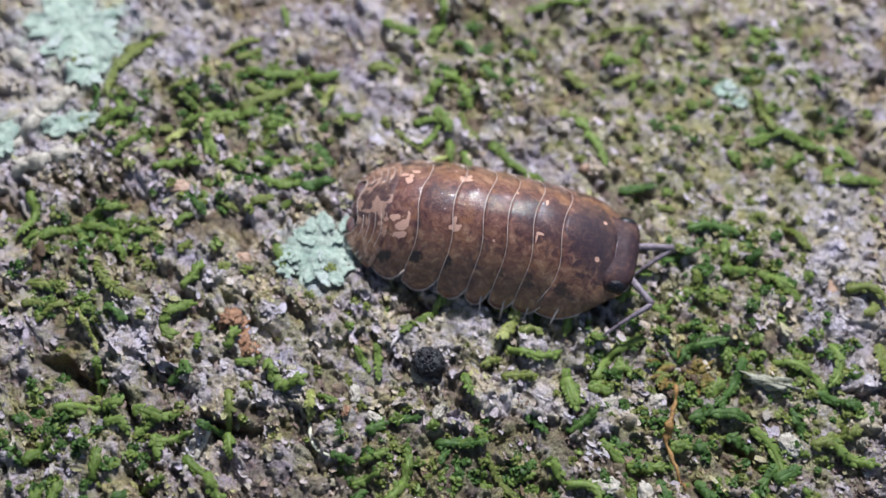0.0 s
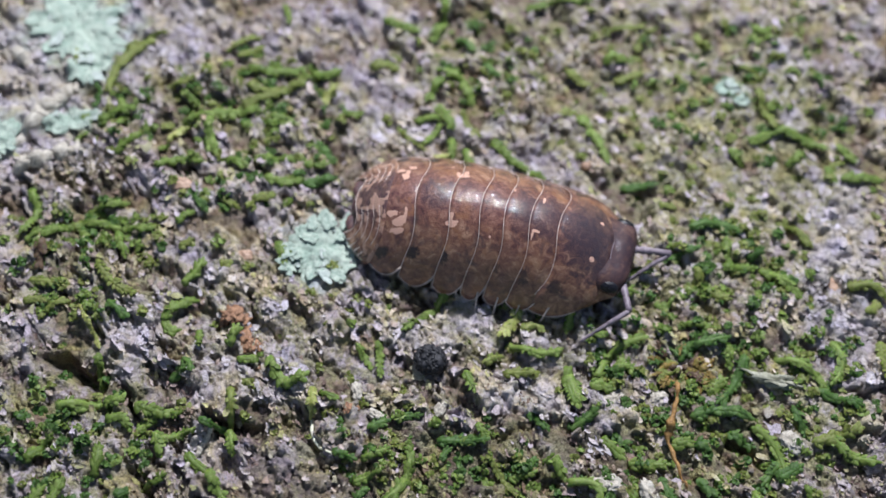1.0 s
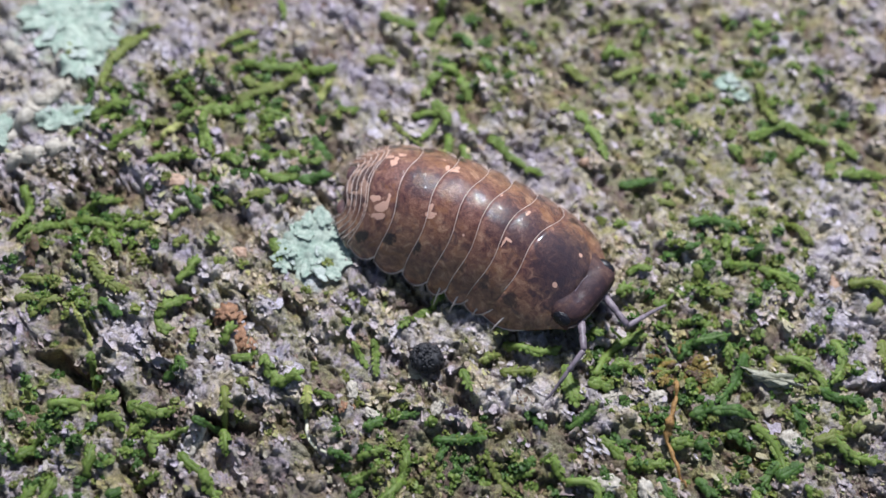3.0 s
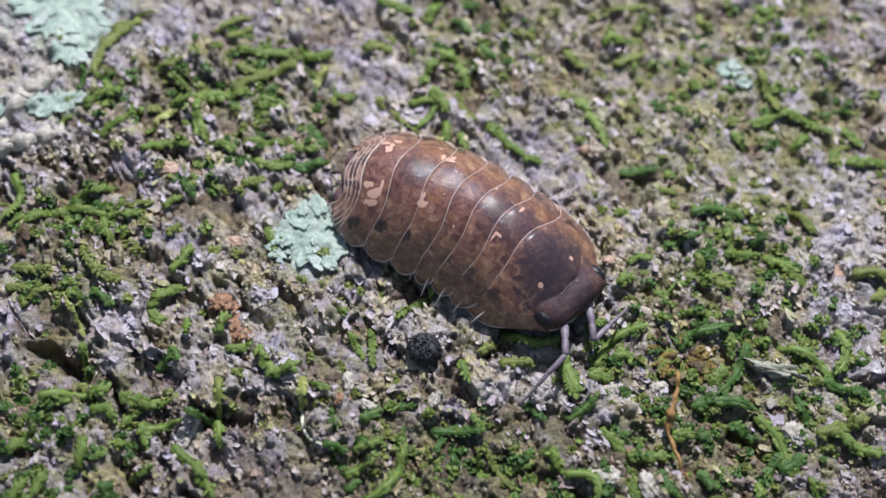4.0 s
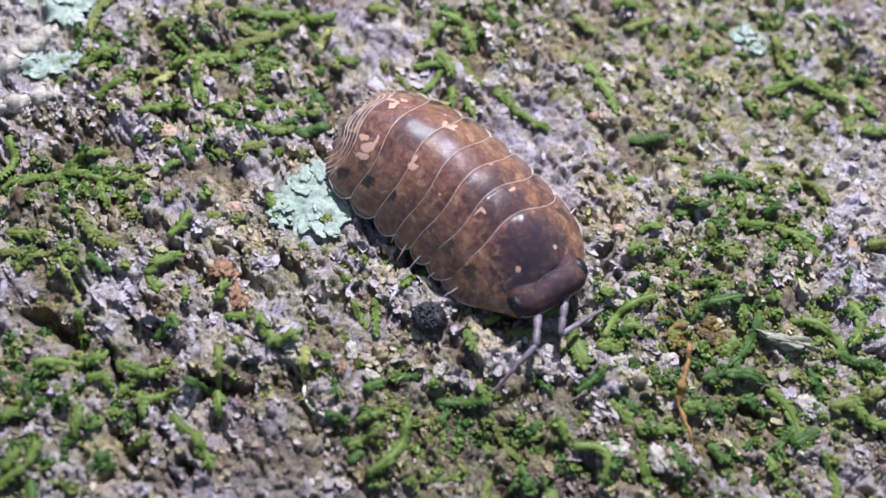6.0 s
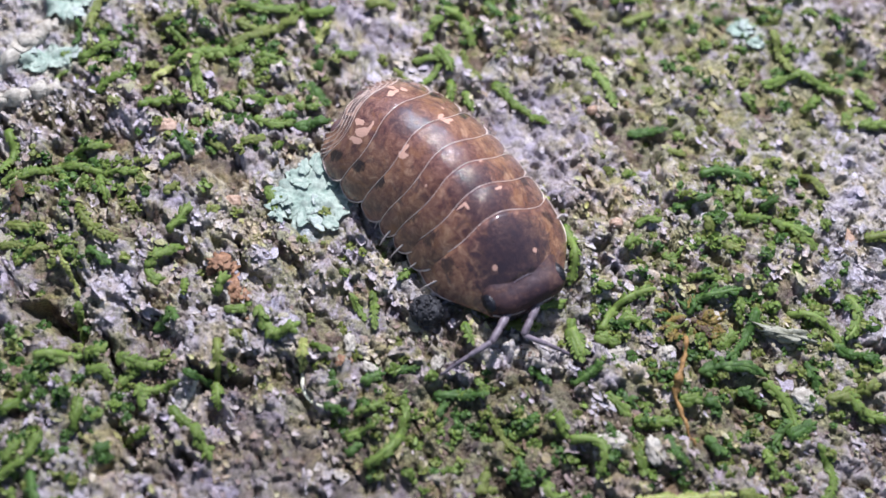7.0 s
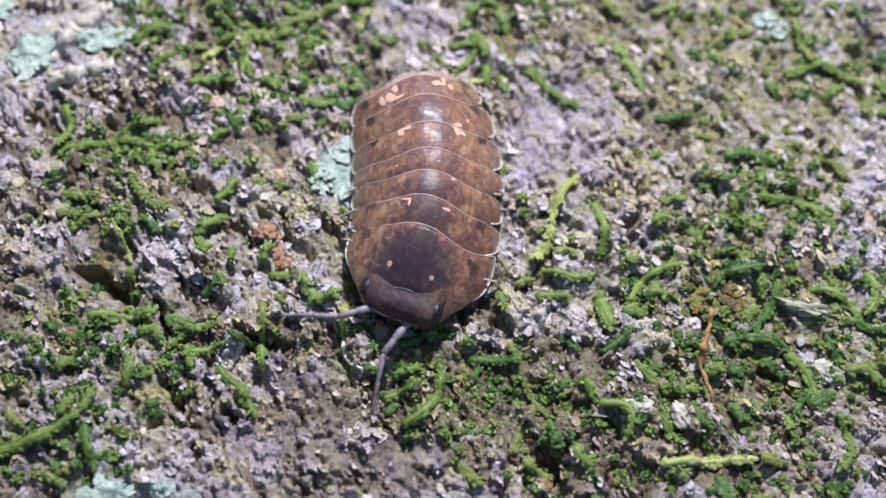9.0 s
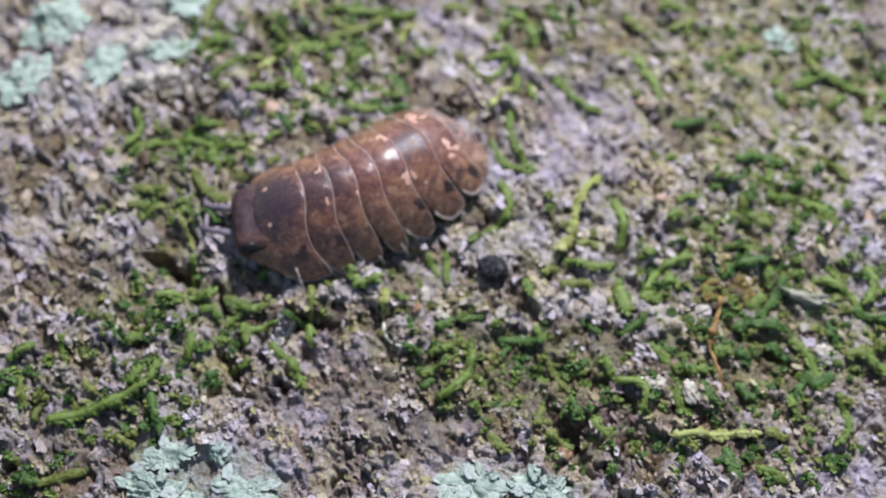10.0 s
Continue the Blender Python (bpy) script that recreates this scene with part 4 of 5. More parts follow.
shoot(-14.27, 10.84, 10, 1.57, 0.06, 0.47, GREEN)
shoot(-13.70, 10.68, 35, 0.90, -0.00, 0.33, GREEN)
shoot(-11.38, 11.34, -6, 1.65, -0.11, 0.38, GREEN)
shoot(-11.29, 10.36, 44, 0.87, 0.04, 0.33, GREEN)
shoot(-10.54, 10.32, -66, 0.91, 0.02, 0.38, GREEN)
shoot(-10.29, 10.13, 15, 1.36, 0.02, 0.33, GREEN)
shoot(-12.47, 8.43, 92, 1.17, -0.01, 0.35, GREEN)
shoot(-9.13, 9.59, -34, 1.16, -0.10, 0.42, GREEN)
shoot(-8.17, 8.94, -55, 1.20, -0.00, 0.38, GREEN)
shoot(-7.88, 12.24, -85, 1.55, 0.12, 0.40, OLIVE)
shoot(-7.73, 10.70, -74, 0.88, 0.05, 0.35, GREEN)
shoot(-8.71, 10.82, -9, 0.89, 0.00, 0.28, DEEP)
shoot(-15.17, 8.81, 48, 1.25, -0.00, 0.47, GREEN)
shoot(-14.53, 6.99, 66, 0.83, 0.08, 0.42, GREEN)
shoot(-13.77, 7.27, 75, 0.88, -0.00, 0.33, GREEN)
shoot(-12.40, 10.58, -15, 0.93, 0.28, 0.38, GREEN)
shoot(-12.54, 11.23, 25, 0.65, -0.11, 0.38, GREEN)
shoot(-13.38, 13.18, -78, 1.14, 0.00, 0.28, GREEN)
shoot(-7.76, 13.55, 16, 0.98, -0.13, 0.28, GREEN)
shoot(-6.44, 13.51, -54, 1.18, -0.07, 0.38, GREEN)
shoot(-5.76, 12.56, 28, 0.87, -0.02, 0.38, GREEN)
shoot(-10.30, 12.45, 42, 0.76, 0.00, 0.33, DEEP)
shoot(-9.91, 13.29, -51, 0.68, 0.11, 0.33, DEEP)
shoot(-4.67, 12.55, -86, 1.11, 0.03, 0.33, YELLOW)
shoot(-2.45, 8.52, 43, 0.52, 0.11, 0.28, DEEP)
shoot(5.39, 14.10, -66, 1.20, -0.00, 0.61, GREEN)
shoot(5.59, 11.97, 41, 1.15, -0.06, 0.38, DEEP)
shoot(-2.23, 11.22, 33, 0.72, 0.05, 0.42, DEEP)
shoot(0.64, 10.30, 59, 0.54, 0.04, 0.28, DEEP)
shoot(7.26, 14.63, -16, 0.93, 0.28, 0.33, GREEN)
shoot(11.26, 14.09, 48, 0.85, 0.08, 0.38, GREEN)
shoot(10.58, 11.78, -9, 0.44, 0.15, 0.38, DEEP)
shoot(12.81, 10.15, -72, 0.65, 0.00, 0.38, GREEN)
shoot(15.27, 12.33, 22, 1.94, -0.05, 0.38, OLIVE)
shoot(12.85, 20.05, 33, 0.57, 0.00, 0.33, DEEP)
shoot(7.42, 17.63, 28, 0.64, 0.22, 0.42, GREEN)
shoot(8.90, 17.53, 25, 0.75, -0.16, 0.28, GREEN)
shoot(7.74, 18.65, 13, 0.95, 0.13, 0.24, GREEN)
shoot(10.27, 16.94, -8, 1.03, -0.01, 0.28, GREEN)
shoot(9.10, 22.26, -7, 0.60, 0.05, 0.24, OLIVE)
shoot(6.35, 16.07, -1, 0.43, -0.10, 0.28, GREEN)
shoot(17.62, 18.04, 38, 0.68, -0.03, 0.33, OLIVE)
shoot(6.42, 29.14, 22, 1.62, -0.03, 0.38, GREEN)
shoot(8.04, 30.23, 70, 0.85, 0.05, 0.28, OLIVE)
shoot(7.06, 28.33, 27, 1.25, -0.04, 0.33, OLIVE)
shoot(7.93, 28.87, -95, 0.75, 0.04, 0.24, GREEN)
shoot(10.84, 31.46, -60, 1.00, -0.08, 0.33, OLIVE)
shoot(13.40, 31.45, -20, 0.68, -0.17, 0.28, GREEN)
shoot(13.45, 28.45, -67, 1.80, 0.00, 0.33, OLIVE)
shoot(13.12, 25.83, 28, 1.85, 0.08, 0.42, GREEN)
shoot(14.75, 26.72, -24, 1.98, -0.03, 0.42, GREEN)
shoot(12.26, 25.32, -39, 0.77, -0.04, 0.33, GREEN)
shoot(17.19, 26.13, -42, 0.94, -0.06, 0.33, GREEN)
shoot(14.81, 25.04, 40, 0.83, -0.04, 0.33, GREEN)
shoot(5.51, 26.28, -60, 2.43, 0.10, 0.33, GREEN)
shoot(12.35, 29.81, -18, 1.06, -0.07, 0.24, OLIVE)
shoot(9.81, 28.93, -38, 0.63, -0.06, 0.24, OLIVE)
shoot(16.63, 24.96, 33, 0.91, 0.06, 0.24, OLIVE)
shoot(1.69, 24.73, -36, 2.82, -0.08, 0.33, GREEN)
shoot(-0.12, 24.67, -85, 0.96, 0.00, 0.42, GREEN)
shoot(0.53, 24.05, -69, 0.84, -0.00, 0.42, GREEN)
shoot(0.25, 26.12, -55, 1.44, -0.14, 0.28, OLIVE)
shoot(-1.76, 25.34, 13, 1.22, -0.01, 0.28, GREEN)
shoot(-0.85, 26.00, -53, 1.14, 0.09, 0.47, GREEN)
shoot(-1.40, 24.12, 58, 1.41, -0.05, 0.24, GREEN)
shoot(-0.63, 27.76, -18, 1.07, 0.07, 0.47, GREEN)
shoot(0.14, 27.41, -58, 0.96, 0.02, 0.33, GREEN)
shoot(-0.85, 27.44, -116, 1.19, -0.01, 0.33, GREEN)
shoot(-1.23, 30.38, -98, 0.78, 0.01, 0.33, GREEN)
shoot(-0.30, 29.88, -39, 1.04, 0.05, 0.33, DEEP)
shoot(1.06, 28.54, -45, 0.94, 0.00, 0.42, DEEP)
shoot(-3.99, 27.82, 6, 1.11, 0.15, 0.38, OLIVE)
shoot(-6.66, 27.38, 6, 1.23, -0.15, 0.52, GREEN)
shoot(-5.98, 26.01, 63, 0.86, 0.04, 0.33, YELLOW)
shoot(-5.07, 25.54, 6, 0.85, -0.06, 0.28, GREEN)
shoot(-5.97, 24.04, -50, 1.32, -0.07, 0.35, DEEP)
shoot(-6.29, 22.50, 15, 0.88, 0.05, 0.33, GREEN)
shoot(-6.18, 21.71, 18, 1.24, -0.01, 0.38, DEEP)
shoot(4.80, 28.66, -31, 1.20, -0.06, 0.33, OLIVE)
shoot(-2.55, 24.69, -33, 1.53, -0.02, 0.19, OLIVE)
shoot(-8.43, 30.79, -69, 1.14, 0.06, 0.24, GREEN)
shoot(-3.65, 30.37, -17, 1.56, 0.03, 0.33, GREEN)
shoot(-1.18, 32.09, -85, 1.91, 0.13, 0.42, GREEN)
shoot(2.82, 31.89, 10, 2.94, 0.09, 0.28, GREEN)
shoot(6.81, 31.21, 11, 2.14, 0.02, 0.24, OLIVE)
shoot(13.43, 31.79, 6, 0.67, -0.23, 0.47, GREEN)
shoot(4.16, 19.53, -112, 2.65, -0.23, 0.42, YELLOW)
shoot(3.19, 17.07, -113, 1.63, 0.24, 0.38, YELLOW)
shoot(4.89, 18.31, -80, 2.26, 0.24, 0.47, GREEN)
shoot(2.95, 15.34, -3, 2.14, -0.38, 0.42, GREEN)
shoot(3.53, 15.84, 8, 0.76, 0.22, 0.33, OLIVE)
shoot(-0.18, 22.44, -65, 3.17, -0.50, 0.28, GREEN)
shoot(-0.92, 20.63, -32, 2.32, -0.45, 0.28, GREEN)
shoot(-0.29, 18.47, -87, 2.01, 0.45, 0.33, GREEN)
shoot(-0.20, 16.46, -139, 1.53, -0.00, 0.28, GREEN)
shoot(2.04, 14.26, 36, 0.87, 0.06, 0.28, OLIVE)
shoot(5.39, 14.44, -78, 1.60, -0.12, 0.42, GREEN)
shoot(-1.35, 22.12, 56, 1.88, 0.10, 0.24, YELLOW)
shoot(-18.31, 5.09, 76, 0.91, 0.03, 0.42, OLIVE)
shoot(8.02, 7.76, 10, 3.54, 0.00, 0.42, YELLOW)
shoot(4.72, 8.05, -40, 0.97, -0.09, 0.52, GREEN)
shoot(0.60, 6.89, -39, 0.98, -0.17, 0.38, OLIVE)
shoot(6.58, 14.22, 44, 2.60, 0.38, 0.47, GREEN)
shoot(6.43, 13.92, -10, 0.72, 0.00, 0.38, GREEN)
shoot(10.22, 15.88, 17, 1.66, 0.00, 0.35, DEEP)
shoot(11.92, 16.14, -83, 0.85, 0.00, 0.31, GREEN)
shoot(12.60, 15.67, -120, 2.36, 0.22, 0.44, DEEP)
shoot(10.52, 13.00, 4, 2.25, 0.23, 0.39, DEEP)
shoot(13.88, 15.67, -29, 2.28, 0.29, 0.40, GREEN)
shoot(16.20, 16.56, -96, 1.77, 0.36, 0.34, GREEN)
shoot(15.57, 14.44, -18, 1.58, 0.00, 0.36, DEEP)
shoot(12.95, 12.82, -57, 2.06, 0.25, 0.48, GREEN)
shoot(12.02, 12.52, -25, 1.00, 0.00, 0.35, DEEP)
shoot(14.50, 13.71, -63, 1.24, 0.00, 0.35, DEEP)
shoot(9.70, 11.69, 16, 0.63, 0.00, 0.38, GREEN)
shoot(15.87, 12.59, -44, 0.92, 0.00, 0.35, GREEN)
shoot(16.53, 11.94, -11, 1.12, 0.00, 0.36, GREEN)
shoot(13.86, 10.78, 36, 1.01, 0.00, 0.39, DEEP)
shoot(10.70, 10.39, -44, 0.66, 0.00, 0.38, DEEP)
shoot(18.19, 16.75, -87, 1.53, 0.00, 0.37, OLIVE)
shoot(-3.11, 14.68, -56, 1.09, 0.00, 0.25, GREEN)
shoot(-2.32, 14.97, -80, 1.51, 0.00, 0.26, GREEN)
shoot(2.93, 15.27, -18, 0.54, 0.00, 0.30, YELLOW)
shoot(1.27, 13.71, -63, 0.81, 0.00, 0.29, GREEN)
shoot(2.89, 13.97, 5, 1.03, 0.00, 0.30, OLIVE)
shoot(-4.38, 12.42, -17, 0.78, 0.00, 0.25, GREEN)
shoot(0.50, 11.03, 5, 1.77, 0.00, 0.33, DEEP)
shoot(1.93, 11.78, -60, 0.67, 0.00, 0.25, GREEN)
shoot(5.00, 10.64, -61, 0.79, 0.00, 0.33, GREEN)
shoot(3.91, 12.38, -37, 0.91, 0.00, 0.29, DEEP)
shoot(-1.17, 11.80, 12, 0.81, 0.00, 0.29, DEEP)
shoot(2.42, 10.60, -50, 1.68, 0.00, 0.21, OLIVE)
shoot(10.37, 21.22, 3, 2.19, 0.29, 0.41, DEEP)
shoot(10.57, 19.24, -40, 1.78, -0.17, 0.36, OLIVE)
shoot(11.75, 19.46, 11, 1.42, 0.00, 0.41, GREEN)
shoot(13.48, 19.63, -37, 1.84, 0.09, 0.37, GREEN)
shoot(11.90, 20.90, -85, 0.95, 0.00, 0.32, GREEN)
shoot(14.68, 22.40, -61, 1.69, -0.10, 0.43, OLIVE)
shoot(16.99, 19.05, -16, 1.53, 0.32, 0.47, OLIVE)
shoot(16.46, 24.84, -58, 0.69, 0.00, 0.29, GREEN)
shoot(17.21, 24.43, 8, 1.78, 0.00, 0.34, GREEN)
shoot(7.49, 23.03, 8, 1.45, 0.00, 0.28, DEEP)
shoot(9.50, 19.70, 24, 1.18, 0.00, 0.31, DEEP)
shoot(-17.31, 17.83, 41, 0.81, 0.00, 0.28, GREEN)
shoot(-16.50, 18.02, 22, 2.54, 0.38, 0.32, GREEN)
shoot(-14.15, 18.96, -3, 1.95, -0.10, 0.34, GREEN)
shoot(-15.12, 19.47, 23, 1.61, 0.00, 0.32, GREEN)
shoot(-13.63, 18.54, -63, 1.11, 0.00, 0.32, GREEN)
shoot(-14.09, 17.10, -37, 2.34, -0.26, 0.36, OLIVE)
shoot(-12.50, 21.56, 13, 1.93, 0.33, 0.35, GREEN)
shoot(-11.17, 20.85, -44, 1.44, 0.00, 0.32, DEEP)
shoot(-11.18, 19.16, 48, 0.78, 0.00, 0.27, GREEN)
shoot(-9.59, 20.52, -23, 0.76, 0.00, 0.27, OLIVE)
shoot(-16.68, 16.05, -3, 1.57, 0.00, 0.32, OLIVE)
shoot(-15.88, 14.45, 43, 1.28, 0.23, 0.27, OLIVE)
shoot(-13.31, 15.37, -34, 1.03, 0.00, 0.31, DEEP)
shoot(-17.62, 5.15, 28, 4.28, -0.28, 0.52, GREEN)
shoot(-16.52, 6.82, -29, 0.81, 0.00, 0.26, OLIVE)
shoot(-17.95, 8.65, -67, 1.05, 0.00, 0.27, GREEN)
shoot(-19.83, 7.38, 38, 1.01, 0.00, 0.36, GREEN)
shoot(-19.27, 6.70, -63, 1.29, 0.00, 0.31, OLIVE)
shoot(-13.61, 6.71, -64, 1.65, 0.00, 0.38, DEEP)
shoot(-14.70, 4.87, -25, 0.88, 0.00, 0.30, OLIVE)
shoot(-10.58, 8.24, 33, 0.89, 0.00, 0.29, GREEN)
shoot(-11.43, 7.70, 31, 0.45, 0.00, 0.29, DEEP)
shoot(-18.45, 2.72, -12, 1.02, 0.00, 0.35, DEEP)
shoot(-17.48, 2.57, 22, 2.04, 0.00, 0.35, OLIVE)
shoot(5.56, 9.78, -50, 1.60, 0.76, 0.41, GREEN)
shoot(6.90, 11.74, -42, 1.01, 0.00, 0.34, GREEN)
shoot(7.91, 10.80, 3, 1.44, 0.00, 0.34, GREEN)
shoot(7.96, 9.60, -58, 1.20, 0.00, 0.38, GREEN)
shoot(9.12, 10.26, -62, 1.06, 0.00, 0.29, DEEP)
shoot(13.88, 11.40, -126, 1.03, 0.00, 0.35, DEEP)
shoot(14.82, 10.52, -94, 2.23, 0.57, 0.30, GREEN)
shoot(10.14, 7.46, -67, 1.22, 0.00, 0.38, DEEP)
shoot(11.53, 6.93, -18, 1.09, 0.00, 0.38, GREEN)
shoot(11.75, 8.39, 0, 0.93, 0.00, 0.34, OLIVE)
shoot(9.69, 6.92, 17, 0.72, 0.00, 0.29, DEEP)
shoot(-2.64, 9.13, 23, 1.12, 0.00, 0.29, GREEN)
shoot(-1.80, 8.17, 66, 2.79, -0.53, 0.37, GREEN)
shoot(-3.50, 10.08, -6, 0.74, 0.00, 0.29, DEEP)
shoot(-2.41, 10.05, 25, 1.01, 0.00, 0.29, GREEN)
shoot(3.40, 9.87, 16, 0.85, 0.00, 0.29, GREEN)
shoot(3.71, 9.03, -67, 0.76, 0.00, 0.29, DEEP)
shoot(2.42, 7.58, 79, 0.82, 0.00, 0.29, OLIVE)
shoot(2.92, 7.17, -18, 1.01, 0.00, 0.33, OLIVE)

# ---- carpet of loose moss leaves between the shoots ----
CARPET = [(12.0, 12.6, 4.6, 3.4, 0.8), (12.2, 18.9, 3.2, 2.6, 0.8), (1.3, 9.7, 5.0, 2.2, 0.65), (-13.6, 9.6, 3.2, 2.8, 0.9), (-14.6, 18.3, 3.4, 1.8, 0.6),
          (-8.8, 26.2, 3.6, 1.9, 0.8), (-14.6, 24.3, 1.6, 1.7, 0.9), (12.8, 29.0, 5.5, 3.6, 0.45), (0.8, 28.6, 2.4, 2.2, 0.7), (8.3, 15.2, 2.4, 1.7, 0.9),
          (16.0, 14.8, 2.0, 2.4, 0.7), (-15.8, 15.6, 2.2, 1.6, 0.6), (-9.5, 22.2, 3.5, 2.2, 0.45), (8.0, 9.5, 4.0, 2.6, 0.55), (-14.5, 6.0, 3.0, 1.6, 0.7), (14.0, 8.0, 1.8, 1.4, 0.9)]
TURF = [(-18.7, 6.6, 1.6, 1.2, 0.9), (-17.6, 2.9, 1.6, 1.1, 0.9), (11.3, 7.2, 2.0, 1.3, 0.8), (4.1, 7.2, 2.0, 1.6, 0.7), (-0.9, 9.7, 1.5, 1.1, 0.7), (15.4, 14.3, 1.3, 1.5, 0.8), (11.2, 20.7, 2.2, 1.3, 0.8),
        (13.0, 26.0, 2.0, 1.4, 0.7), (9.2, 15.9, 2.8, 1.4, 1.0), (-13.0, 10.4, 1.8, 1.2, 0.9)]


def build_carpet():
    for name, material, seed, n, lean in (("moss_carpet", GREEN, 21, 7500, 0.02), ("olive_moss_carpet", OLIVE, 22, 8500, 0.14), ("deep_moss_carpet", DEEP, 23, 13000, 0.0)):
        rng = np.random.default_rng(seed)
        x, y = rng.uniform(-25, 21.5, n), rng.uniform(1, 37, n)
        want = soft(x, y, CARPET + TURF) * (0.16 + 2.4 * fbm(x / 0.9, y / 0.9, seed + 60, 3)) + lean * soft(x, y, FILM)
        keep = rng.uniform(0, 1, n) < want
        # each tuft is a cushion of a dozen leaves
        many, wide = 13, rng.uniform(0.07, 0.22, keep.sum()).repeat(13)
        a, r = rng.uniform(0, 6.28, len(wide)), np.sqrt(rng.uniform(0, 1, len(wide)))
        x, y = x[keep].repeat(many), y[keep].repeat(many)
        lift = height(x, y) + wide * (0.25 + 0.75 * (1 - r * r)) * rng.uniform(0.6, 1.2, len(wide))
        x, y = x + wide * 1.25 * r * np.cos(a), y + wide * r * np.sin(a)
        size = wide * rng.uniform(0.30, 0.62, len(wide)) + 0.02
        v, t = buttons(rng, x, y, lift, size, rng.uniform(0.05, 0.3, len(x)), 0.6, 7, 0.22)
        tagged(new(name, scatter_mesh(name, v, t, material)), "carpet of tiny green moss leaves on bark", "moss", kind="stuff")


build_carpet()


# ---- lichens: rosettes of flat, wavy lobes ----
def lobe_mesh(seed, material):
    rng = random.Random(seed)
    sides, rings = 22, 4
    wob = [rng.uniform(0, 6.28) for _ in range(4)]
    verts, faces = [], []
    for lay in (0.0, -0.10):
        verts.append((0, 0, 0.05 + lay))
        for j in range(1, rings + 1):
            q = j / rings
            for i in range(sides):
                a = 2 * math.pi * i / sides
                r = q * (0.5 + 0.07 * math.sin(3 * a + wob[0]) + 0.06 * math.sin(5 * a + wob[1]) + 0.035 * math.sin(9 * a + wob[2]))
                verts.append((r * math.cos(a), r * math.sin(a), lay * (1 - 0.7 * q) + 0.05 + 0.045 * q ** 3 * math.sin(4 * a + wob[3]) + 0.03 * q ** 2))
    m = 1 + rings * sides
    for o, flip in ((0, False), (m, True)):
        new_faces = [(o, o + 1 + i, o + 1 + (i + 1) % sides) for i in range(sides)]
        for j in range(rings - 1):
            for i in range(sides):
                n = (i + 1) % sides
                b0, b1 = o + 1 + j * sides, o + 1 + (j + 1) * sides
                new_faces.append((b0 + i, b1 + i, b1 + n, b0 + n))
        faces += [f[::-1] for f in new_faces] if flip else new_faces
    e = 1 + (rings - 1) * sides
    faces += [(e + i, m + e + i, m + e + (i + 1) % sides, e + (i + 1) % sides) for i in range(sides)]
    return mesh("lobe", verts, faces, material)


LOBES = [lobe_mesh(k, LICHEN) for k in range(4)] + [lobe_mesh(9, LICHEN_PALE)]


def thallus_mesh(x, y, base, rx, ry, turn, seed):
    """A continuous wavy sheet lying on the bark, deeply lobed at its margin."""
    rng = random.Random(seed + 50)
    sides, rings = 120, 16
    wob = [rng.uniform(0, 6.28) for _ in range(5)]
    c, s = math.cos(radians(turn)), math.sin(radians(turn))
    rim = []
    for i in range(sides):
        a = 2 * math.pi * i / sides
        rim.append(0.86 + 0.16 * math.sin(2 * a + wob[0]) + 0.11 * math.sin(5 * a + wob[1]) + 0.09 * math.sin(9 * a + wob[2]) + 0.07 * abs(math.sin(8.5 * a + wob[3])) + 0.05 * math.sin(23 * a + wob[4]))
    verts, faces = [], []
    for lay in (0.0, -0.12):
        for j in range(rings + 1):
            q = max(j / rings, 0.004)
            for i in range(sides):
                a = 2 * math.pi * i / sides
                u, w = rx * q * rim[i] * math.cos(a), ry * q * rim[i] * math.sin(a)
                px, py = c * u - s * w, s * u + c * w
                near = [on_bark(x + px + 0.22 * dx, y + py + 0.22 * dy) for dx, dy in ((0, 0), (1, 0), (-1, 0), (0, 1), (0, -1))]
                fold = 0.13 * noise.noise(Vector((px * 1.7 + seed * 9, py * 1.7, 0))) + 0.07 * noise.noise(Vector((px * 4.1, py * 4.1, seed * 5.0)))
                verts.append((px, py, 0.5 * max(near) + 0.1 * sum(near) - base + 0.14 + lay * (1 - 0.6 * q) + fold + 0.10 * q ** 6 * math.sin(7 * a + wob[3])))
    n = (rings + 1) * sides
    for o in (0, n):
        for j in range(rings):
            for i in range(sides):
                k = (i + 1) % sides
                f = (o + j * sides + i, o + (j + 1) * sides + i, o + (j + 1) * sides + k, o + j * sides + k)
                faces.append(f if o == 0 else f[::-1])
    e = rings * sides
    faces += [(e + i, n + e + i, n + e + (i + 1) % sides, e + (i + 1) % sides) for i in range(sides)]
    return mesh("thallus", verts, faces, LICHEN), rim


